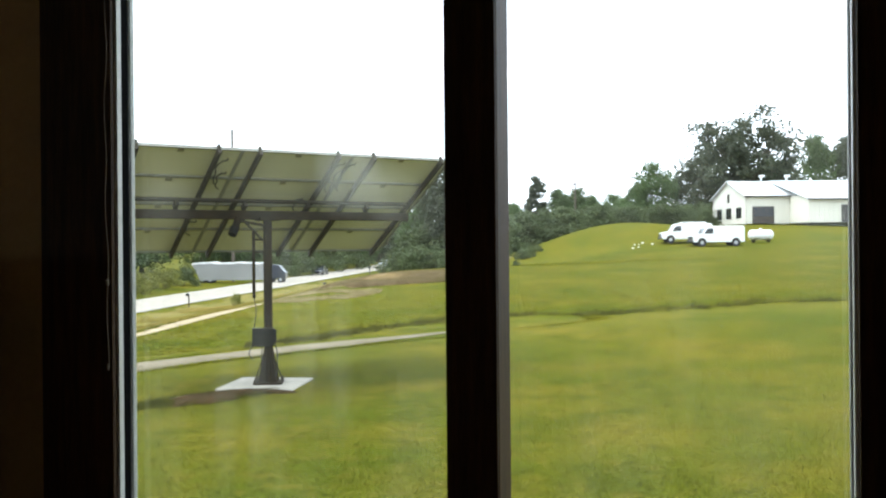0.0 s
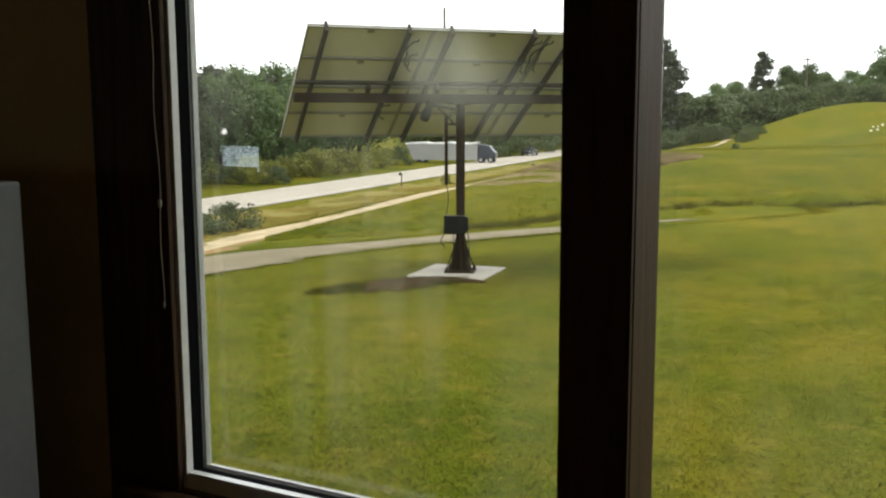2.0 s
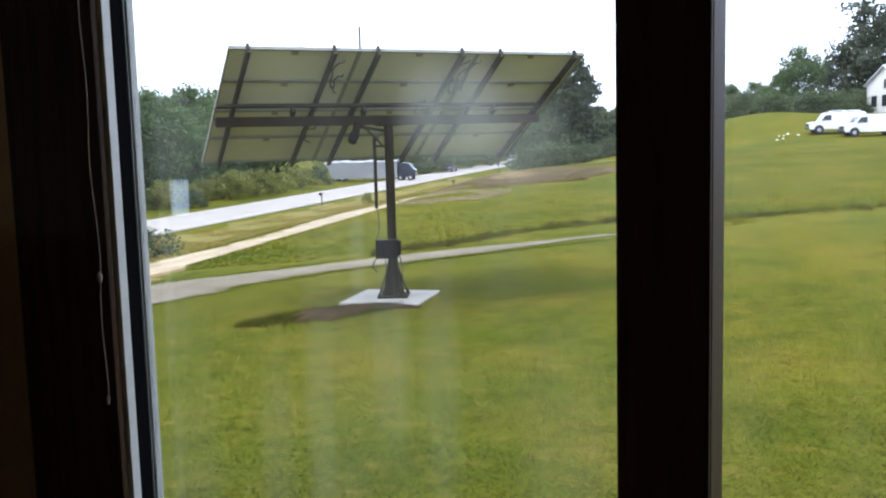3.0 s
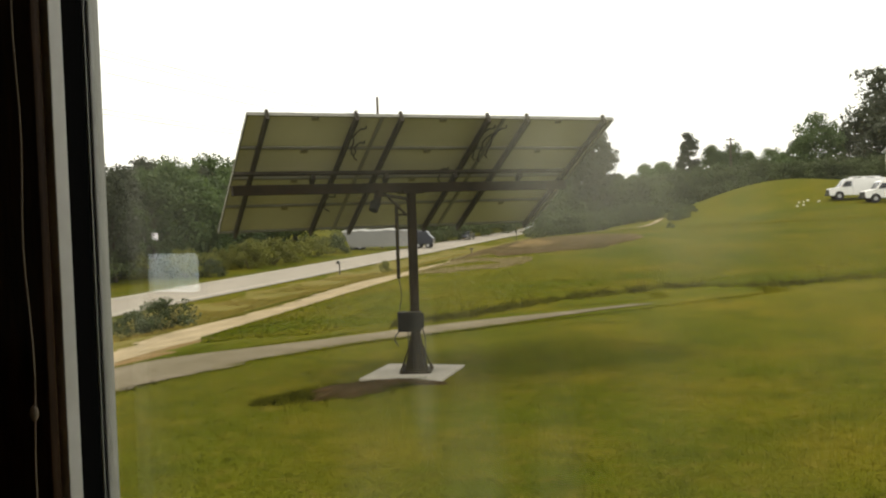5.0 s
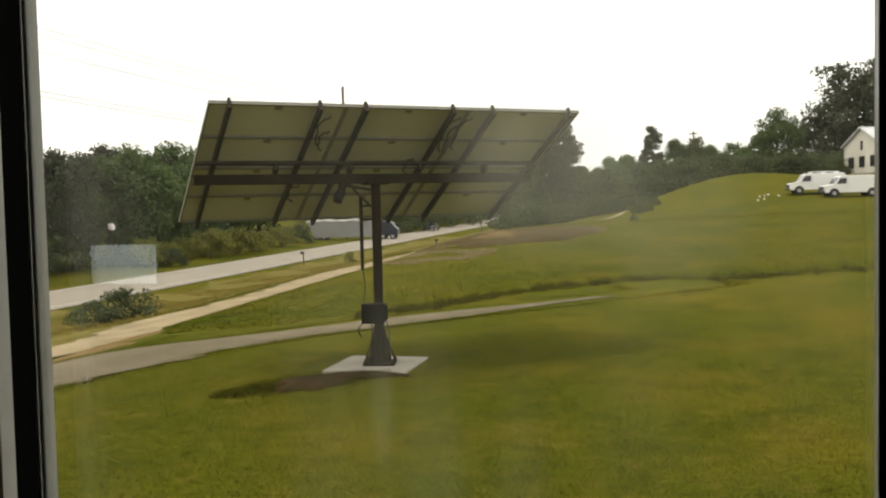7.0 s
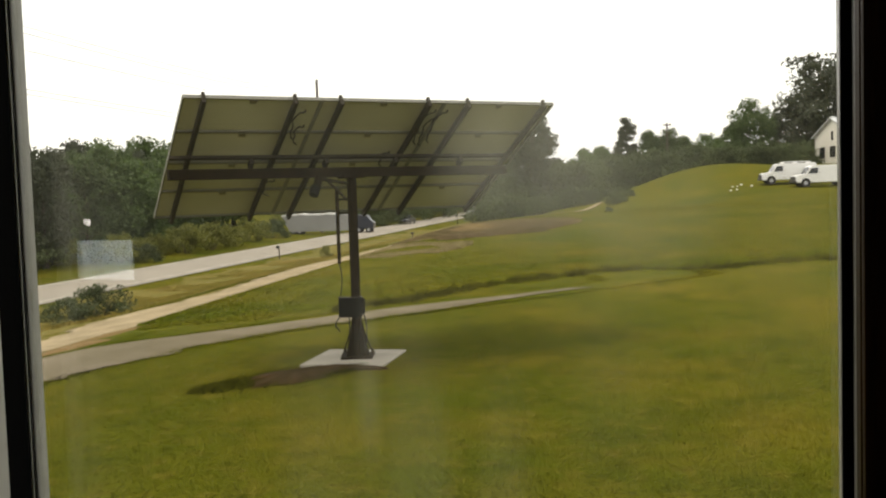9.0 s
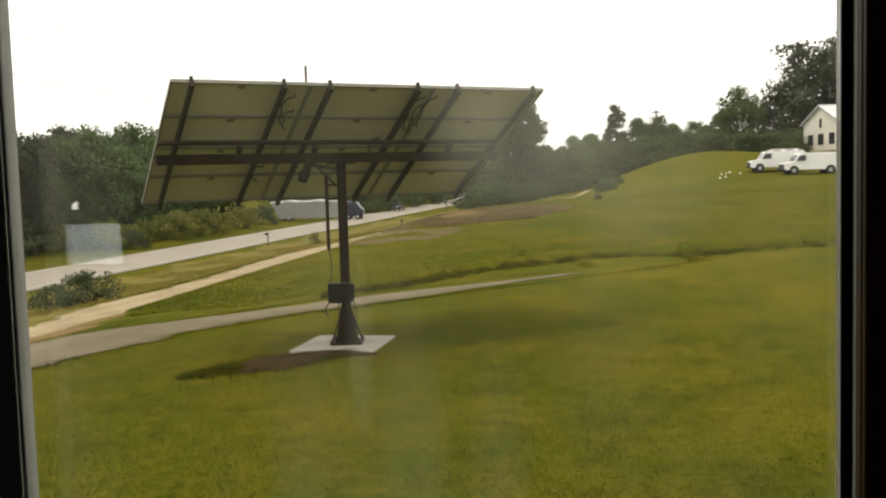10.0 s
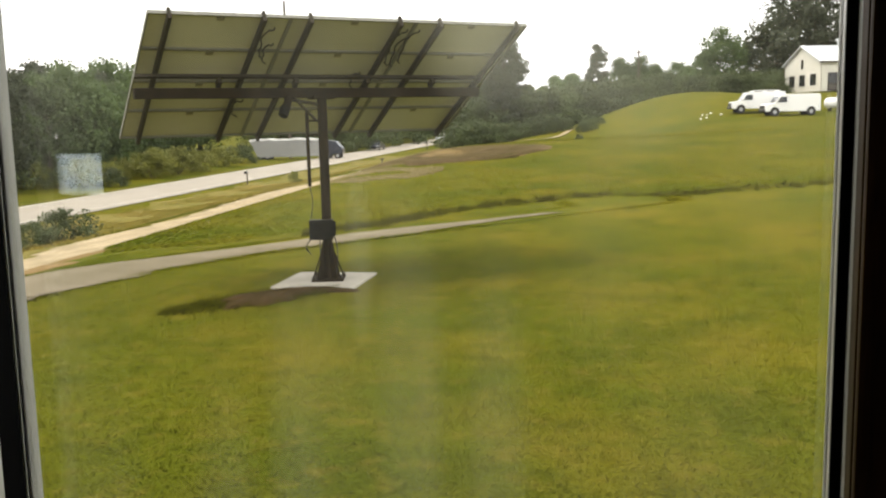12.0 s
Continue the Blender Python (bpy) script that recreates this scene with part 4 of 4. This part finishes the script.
part("ridge_cap", box((-0.36, D / 2 - 0.2, RIDGE + 0.13), (L + 0.36, D / 2 + 0.2, RIDGE + 0.19), 0.03), M["roof"], shed)
part("eave_trim", box((-0.36, -0.40, EAVE - 0.18), (5.6, -0.352, EAVE + 0.02)), M["trim_dark"], shed)


def shed_window(x0, x1, z0, z1, m):
    w = part("window", box((x0 - 0.07, -0.05, z0 - 0.07), (x1 + 0.07, 0.02, z1 + 0.07), 0.01, m), M["trim_dark"], shed)
    part("pane", box((x0, -0.06, z0), (x1, -0.045, z1), 0, m), M["pane"], w)
    part("glazing_bar", box(((x0 + x1) / 2 - 0.025, -0.07, z0), ((x0 + x1) / 2 + 0.025, -0.055, z1), 0, m), M["trim_dark"], w)


END = pose(0, 0, 0, 0, 0, -90)
for yc in (2.2, 5.4, 8.6):
    shed_window(-yc - 0.75, -yc + 0.75, 0.8, 2.05, END)
shed_window(-D / 2 - 0.22, -D / 2 + 0.22, 2.9, 3.9, END)
big = part("loading_door", box((0.8, -0.06, 0.0), (3.6, 0.0, 2.15), 0.02), M["trim_dark"], shed)
for i in range(3):
    part("pane", box((0.95 + i * 0.88, -0.08, 0.9), (1.73 + i * 0.88, -0.062, 2.05)), M["pane"], big)
# forward wing with its own low roof
WY = -5.0
part("wing_side_wall", box((5.6, WY, 0), (5.72, 0, EAVE - 0.1)), M["siding"], shed)
part("wing_front_wall", ribbed(5.72, L, 0, 2.75, WY, -1), M["siding"], shed)
bm = bmesh.new()
q = [bm.verts.new(v) for v in ((5.3, WY - 0.4, 2.72), (L + 0.35, WY - 0.4, 2.72), (L + 0.35, D / 2, RIDGE + 0.14), (5.3, D / 2, RIDGE + 0.14))]
f = bm.faces.new(q)
ext = bmesh.ops.extrude_face_region(bm, geom=[f])["geom"]
bmesh.ops.translate(bm, vec=(0, 0, 0.10), verts=[v for v in ext if isinstance(v, bmesh.types.BMVert)])
bmesh.ops.recalc_face_normals(bm, faces=bm.faces)
part("wing_roof", bm, M["roof"], shed)
part("wing_eave_trim", box((5.3, WY - 0.45, 2.66), (L + 0.35, WY - 0.402, 2.86)), M["trim_dark"], shed)
sd = part("shutter_door", box((9.6, WY - 0.07, 0), (12.2, WY - 0.001, 2.1), 0.02), M["door"], shed)
for i in range(7):
    part("slat", box((9.7, WY - 0.09, 0.08 + i * 0.285), (12.1, WY - 0.069, 0.33 + i * 0.285), 0.008), M["door"], sd)
for x in (4.2, 7.6):
    v = part("roof_vent", rod((x, D / 2 - 0.4, RIDGE - 0.1), (x, D / 2 - 0.4, RIDGE + 0.75), 0.13, sides=10), M["roof"], shed)
    part("cowl", rod((x - 0.25, D / 2 - 0.4, RIDGE + 0.75), (x + 0.45, D / 2 - 0.4, RIDGE + 0.82), 0.17, sides=10), M["roof"], v)


# ---------- vehicles ----------
def wheel(parent, x, y, r, w):
    t = part("wheel", rod((x, y - w / 2, r), (x, y + w / 2, r), r, sides=22), M["tyre"], parent)
    s = -1 if y < 0 else 1
    part("rim", rod((x, y + s * (w / 2 - 0.02), r), (x, y + s * (w / 2 + 0.012), r), r * 0.58, r * 0.5, 16), M["rim"], t)


def make_van(name, m, label, rack):
    v = thing(name, m, label, "van", "parked work vans")
    side = [(-2.62, 0.42), (2.62, 0.42), (2.68, 0.60), (2.66, 0.98), (2.55, 1.12), (1.74, 1.24), (1.27, 1.95), (1.02, 2.06), (-2.45, 2.08), (-2.62, 1.95)]
    part("body", prism(side, -0.98, 0.98, 0.05), M["van"], v)
    for s in (-1, 1):
        y = s * 0.985
        for nm, o in (("door_window", [(0.62, 1.28), (1.54, 1.28), (1.20, 1.80), (0.62, 1.82)]),):
            part(nm, prism(o, min(y, y - s * 0.02), max(y, y - s * 0.02) + 0.004), M["car_glass"], v)
        for x in (1.75, -1.72):
            wheel(v, x, s * 0.86, 0.37, 0.24)
            part("wheel_arch", rod((x, s * 0.955, 0.40), (x, s * 0.987, 0.40), 0.45, sides=22), M["tyre"], v)
        part("mirror", box((1.28, s * 1.02 - 0.06, 1.28), (1.40, s * 1.02 + 0.10, 1.52), 0.02), M["plastic"], v)
        part("headlight", box((2.62, s * 0.72 - 0.16, 0.80), (2.70, s * 0.72 + 0.16, 0.98), 0.02), M["lamp_lens"], v)
        part("door_seam", box((0.50, y - 0.006, 0.55), (0.515, y + 0.006, 1.90)), M["plastic"], v)
    # grille enlarged in black, with the shade of the front face put into it
    part("grille", box((2.63, -0.80, 0.66), (2.715, 0.80, 1.02), 0.015), M["plastic"], v)
    part("front_bumper", box((2.60, -0.96, 0.42), (2.80, 0.96, 0.64), 0.05), M["plastic"], v)
    part("rear_bumper", box((-2.74, -0.94, 0.42), (-2.60, 0.94, 0.58), 0.03), M["plastic"], v)
    ws = box((-0.06, -0.82, -0.38), (0.0, 0.82, 0.36), 0.01, Matrix.Translation((1.525, 0, 1.61)) @ pose(0, 0, 0, 0, -33.5, 0))
    part("windscreen", ws, M["car_glass"], v)
    if rack:
        r = part("roof_rack", box((-2.1, -0.8, 2.20), (0.6, -0.76, 2.24)), M["van"], v)
        part("side_rail", box((-2.1, 0.76, 2.20), (0.6, 0.80, 2.24)), M["van"], r)
        for x in (-2.0, -0.75, 0.5):
            part("crossbar", box((x - 0.03, -0.82, 2.06), (x + 0.03, 0.82, 2.21)), M["van"], r)
    return v


make_van("van", on_ground(29.4, 81.5, 172) @ Matrix.Scale(0.87, 4), "white work van with a roof rack parked on grass", True)
make_van("van", on_ground(31.0, 78.0, 176) @ Matrix.Scale(0.87, 4), "plain white cargo van parked on the grass", False)


def make_car(m, paint, label):
    c = thing("car", m, label, "car")
    low = [(-2.2, 0.30), (2.2, 0.30), (2.25, 0.55), (2.1, 0.78), (1.05, 0.92), (-1.5, 0.95), (-2.2, 0.90), (-2.28, 0.55)]
    part("body", prism(low, -0.88, 0.88, 0.05), paint, c)
    cabin = [(1.05, 0.90), (0.30, 1.38), (-0.75, 1.42), (-1.65, 0.93)]
    g = part("cabin", prism(cabin, -0.74, 0.74, 0.04), M["car_glass"], c)
    part("car_roof", prism([(0.32, 1.37), (0.20, 1.42), (-0.70, 1.46), (-0.85, 1.40)], -0.70, 0.70, 0.01), paint, g)
    for s in (-1, 1):
        for x in (1.38, -1.36):
            wheel(c, x, s * 0.80, 0.32, 0.2)
        part("headlight", box((2.10, s * 0.62 - 0.14, 0.58), (2.24, s * 0.62 + 0.14, 0.70), 0.02), M["lamp_lens"], c)
        part("tail_light", box((-2.27, s * 0.66 - 0.12, 0.66), (-2.18, s * 0.66 + 0.12, 0.82), 0.01), M["trim_dark"], c)
    return c


make_car(on_ground(road_line(188) + 1.8, 188, 78.7, 0.06), M["silver"], "small silver car far along the road")
make_car(on_ground(road_line(150) - 1.8, 150, -101.3, 0.06), M["dark_car"], "dark saloon car far along the road")

# long trailer beyond the road
tr = thing("box_trailer", on_ground(-18.0, 124.0, -3) @ Matrix.Scale(0.9, 4), "long grey trailer with a white roof edge parked beyond the road", "trailer")
top = [(4.6 - 11.2 * i / 28, 3.12 + 0.10 * math.cos(i * 0.9) * math.sin(i * 0.37 + 0.5)) for i in range(29)]
part("box_body", prism([(-5.4, 0.45), (4.6, 0.45)] + [(x, z - 0.12) for x, z in top], -1.25, 1.25), M["trailer"], tr)
part("tarpaulin", prism([(x, z - 0.24) for x, z in reversed(top)] + top, -1.29, 1.29), M["van"], tr, "white tarpaulin edge hanging in folds")
part("cab", prism([(4.8, 0.6), (7.3, 0.6), (7.4, 1.5), (6.9, 1.9), (6.4, 2.6), (4.8, 2.8)], -1.2, 1.2, 0.12), M["dark_car"], tr)
for x in (-5.0, -3.9, 5.1, 6.6):
    for s in (-1, 1):
        wheel(tr, x, s * 1.05, 0.45, 0.3)

# propane tank, stones, posts
tank = thing("gas_tank", on_ground(36.0, 80.0, 0), "white horizontal gas tank on legs in the grass", "tank")
bm = rod((-0.85, 0, 0.72), (0.85, 0, 0.72), 0.46, sides=24)
for s in (-1, 1):
    bmesh.ops.create_uvsphere(bm, u_segments=20, v_segments=12, radius=0.46, matrix=Matrix.Translation((s * 0.85, 0, 0.72)) @ Matrix.Diagonal((0.7, 1, 1, 1)))
part("shell", bm, M["tank"], tank, smooth=True)
part("dome", rod((0, 0, 1.12), (0, 0, 1.32), 0.16, 0.13, 14), M["tank"], tank)
for s in (-0.7, 0.7):
    part("leg", box((s - 0.06, -0.3, 0), (s + 0.06, 0.3, 0.42), 0.01), M["rail"], tank)
for k in range(6):
    rng = np.random.default_rng(k)
    bm = bmesh.new()
    bmesh.ops.create_icosphere(bm, subdivisions=2, radius=0.08 + 0.06 * rng.random())
    for vtx in bm.verts:
        vtx.co *= 1 + 0.22 * (noise.noise(vtx.co * 4 + Vector((k, 0, 0))))
        vtx.co.z *= 0.7
    st = part("stone", bm, M["stone"], smooth=True)
    st.matrix_world = on_ground(23.9 + 0.42 * k + 0.3 * rng.random(), 80.0 + 3.0 * rng.random(), k * 40, 0.07)
    tagged(st, "small pale stone lying in the grass", "stone", "stones by the vans")


def post(a, b, h, label, sign):
    p = thing("mailbox" if sign else "marker_post", on_ground(a, b, 0), label, "mailbox" if sign else "post", "posts along the road")
    part("stake", box((-0.05, -0.05, -0.1), (0.05, 0.05, h), 0.01), M["pole"], p)
    if sign:
        bm = rod((-0.10, -0.28, h + 0.12), (-0.10, 0.28, h + 0.12), 0.12, sides=14)
        add_box(bm, (-0.22, -0.28, h), (0.02, 0.28, h + 0.12))
        part("letter_box", bm, M["plastic"], p)
    else:
        part("cap", box((-0.17, -0.06, h), (0.17, 0.06, h + 0.10), 0.01), M["plastic"], p)


post(-15.9, 80.0, 1.0, "dark mailbox on a wooden stake beside the road", True)
post(-3.9, 77.0, 0.55, "short dark post with a cap at the verge", False)
post(-0.1, 122.0, 1.1, "dark mailbox on a wooden stake beside the road", True)


# ---------- utility poles and wires ----------
def utility_pole(a, b, h, arm, label):
    p = thing("utility_pole", on_ground(a, b, -11.3), label, "utility pole", "utility poles")
    part("mast", rod((0, 0, -0.3), (0, 0, h), 0.17 if arm else 0.24, 0.11 if arm else 0.17, 12), M["pole"], p)
    if arm:
        part("crossarm", box((-0.62, -0.07, h - 0.45), (0.62, 0.07, h - 0.28), 0.01), M["pole"], p)
        for x in (-0.55, 0.55):
            part("insulator", rod((x, 0, h - 0.28), (x, 0, h - 0.08), 0.06, 0.05, 8), M["stone"], p)
    return p


def wire_line(b):
    return -45.0 + 0.2 * b


utility_pole(wire_line(128) + 0.2, 128, 21.4, False, "tall weathered wooden utility pole beyond the road")
utility_pole(wire_line(22), 22, 18.6, True, "tall weathered wooden utility pole with a crossarm")
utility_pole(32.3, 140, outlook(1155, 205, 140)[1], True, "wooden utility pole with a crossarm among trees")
for dz, off in ((14.2, -0.5), (13.4, 0.5), (12.3, 0.0), (9.5, -0.3), (9.0, 0.3)):
    pts = []
    for i in range(25):
        b = 22 + 106 * i / 24
        sag = 1.1 * (1 - (2 * i / 24 - 1) ** 2)
        pts.append(tuple(at(wire_line(b) + off, b, dz + 2.2 - sag)))
    w = part("power_line", tube(pts, 0.021, 5), M["wire"])
    tagged(w, "thin grey overhead power line", "power line", "power lines")


# ---------- grass ----------
def grass(name, count, place, h, w, mat, label, seed):
    """Loose blades, each a bent pair of triangles."""
    rng = np.random.default_rng(seed)
    a, b = place(rng, count)
    z = height(a, b)
    x = ORIGIN.x + RGT.x * a + FWD.x * b
    y = ORIGIN.y + RGT.y * a + FWD.y * b
    th = rng.random(count) * 6.283
    hh = h * (0.5 + rng.random(count))
    lean = hh * rng.normal(size=(2, count)) * (0.7 if h < 0.04 else 0.45)
    dx, dy = np.cos(th) * w, np.sin(th) * w
    v = np.stack([np.stack([x - dx, y - dy, z - 0.01], -1), np.stack([x + dx, y + dy, z - 0.01], -1), np.stack([x + lean[0] + dx * 0.2, y + lean[1] + dy * 0.2, z + hh], -1)], 1).reshape(-1, 3)
    tri = v.reshape(count, 3, 3)
    nrm = np.cross(tri[:, 1] - tri[:, 0], tri[:, 2] - tri[:, 0])
    away = nrm @ np.array((-FWD.x, -FWD.y, 0.12)) < 0
    tri[away] = tri[away][:, (1, 0, 2)]
    v = tri.reshape(-1, 3)
    me = bpy.data.meshes.new(name)
    me.from_pydata(v.tolist(), [], np.arange(3 * count).reshape(-1, 3).tolist())
    me.materials.append(mat)
    up = np.tile((0.0, 0.0, 1.0), (3 * count, 1)) + 0.12 * rng.normal(size=(count, 3)).repeat(3, 0)
    up /= np.linalg.norm(up, axis=1)[:, None]
    me.normals_split_custom_set_from_vertices(up.tolist())
    return tagged(new(name, me), label, "grass", kind="stuff")


def lawn_place(rng, n):
    b = 2.6 + 17.5 * rng.random(n) ** 1.6
    a = (rng.random(n) * 1.5 - 0.62) * (b + 0.8)
    off_path = np.abs(a - path_line(b)) > path_half(b) - 0.12 + 0.2 * rng.random(n)
    off_pad = np.hypot(a + 1.4, b - 10.9) > 0.75
    keep = off_path & off_pad & (b < bank_line(a) + 0.4) & (rng.random(n) > ss(b, 14, 20))
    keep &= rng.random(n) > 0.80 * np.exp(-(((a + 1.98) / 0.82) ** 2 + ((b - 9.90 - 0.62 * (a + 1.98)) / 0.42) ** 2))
    return a[keep][: n], b[keep][: n]


def grass_fixed(name, count, place, *rest):
    rng = np.random.default_rng(rest[-1])
    a, b = place(rng, count)
    return grass(name, len(a), lambda r, n: (a, b), *rest)


def clumpy(place, size, thresh):
    def inner(rng, n):
        a, b = place(rng, n)
        keep = np.sin(a * size + 1.3 * np.sin(b * size * 0.7)) + np.sin(b * size * 1.3 + 2 * np.sin(a * size * 0.6)) > thresh
        return a[keep], b[keep]
    return inner


grass_fixed("grass_blades", 430000, lawn_place, 0.015, 0.007, M["blade"], "short mown grass blades", 11)


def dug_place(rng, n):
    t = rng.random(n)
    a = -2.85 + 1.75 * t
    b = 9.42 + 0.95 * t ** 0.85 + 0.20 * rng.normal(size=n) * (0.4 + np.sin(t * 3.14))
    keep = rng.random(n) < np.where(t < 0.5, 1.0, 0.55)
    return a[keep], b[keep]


grass_fixed("dug_edge_grass", 6000, dug_place, 0.035, 0.009, M["olive"], "dark damp grass round the dug earth", 19)


def bank_place(rng, n):
    a = -2.2 + 15 * rng.random(n) ** 1.5
    tuft = 0.5 + 0.5 * np.sin(a * 3.1 + 2 * np.sin(a * 1.3)) * np.sin(a * 7.7 + 1)
    b = bank_line(a) + 0.10 * rng.normal(size=n) * (1 + tuft) - 0.1
    keep = rng.random(n) < 0.25 + 0.75 * tuft
    return a[keep], b[keep]


grass_fixed("rank_grass", 11000, bank_place, 0.06, 0.014, M["tall"], "dark rank grass along the bank", 12)


def verge_place(rng, n):
    b = 25 + 60 * rng.random(n)
    a = -31.5 + 10 * rng.random(n) + 0.2 * b
    return a, b


grass_fixed("verge_grass", 34000, clumpy(verge_place, 0.5, -0.8), 0.13, 0.035, M["verge"], "long rough grass in the verge", 13)


def dry_place(rng, n):
    r, th = rng.random(n) ** 0.5 * 1.1, rng.random(n) * 6.283
    return 1.3 + 3.4 * r * np.cos(th) * (1 + 0.3 * np.sin(3 * th)), 39.5 + 6.4 * r * np.sin(th) * (1 + 0.25 * np.sin(2 * th + 1))


grass_fixed("dry_weeds", 32000, dry_place, 0.16, 0.02, M["dry"], "brown dry weeds on the earth heap", 14)


def pale_place(rng, n):
    r, th = rng.random(n) ** 0.6, rng.random(n) * 6.283
    return -1.5 + 2.0 * r * np.cos(th), 31 + 4.5 * r * np.sin(th)


grass_fixed("straw_grass", 9000, clumpy(pale_place, 1.3, -0.4), 0.06, 0.02, M["straw"], "flattened straw-coloured grass", 17)


def field_place(rng, n):
    b = 15 + 65 * rng.random(n) ** 1.4
    a = (rng.random(n) * 1.25 - 0.36) * b
    keep = (b > bank_line(a) + 0.3) & (a - 0.2 * b > -14.5 + 1.5 * rng.random(n)) & (((a + 7.4) / 2.2) ** 2 + ((b - 14.7) / 1.6) ** 2 > 0.6 + 0.6 * rng.random(n))
    return a[keep], b[keep]


grass_fixed("field_grass", 150000, field_place, 0.032, 0.02, M["field"], "longer unmown field grass", 18)


def sand_edge_place(rng, n):
    b = 12 + 62 * rng.random(n) ** 1.3
    side = np.where(rng.random(n) < 0.5, -1, 1)
    return -18.5 + 0.2 * b + side * (1.95 + 0.5 * np.abs(rng.normal(size=n))), b


grass_fixed("track_edge_grass", 16000, sand_edge_place, 0.10, 0.016, M["blade"], "uneven grass along the sand track", 15)


def path_edge_place(rng, n):
    b = 7 + 12 * rng.random(n)
    side = np.where(rng.random(n) < 0.5, -1, 1)
    return path_line(b) + side * (path_half(b) + 0.12 * rng.normal(size=n)), b


grass_fixed("path_edge_grass", 16000, path_edge_place, 0.03, 0.007, M["blade"], "uneven grass along the gravel path", 16)
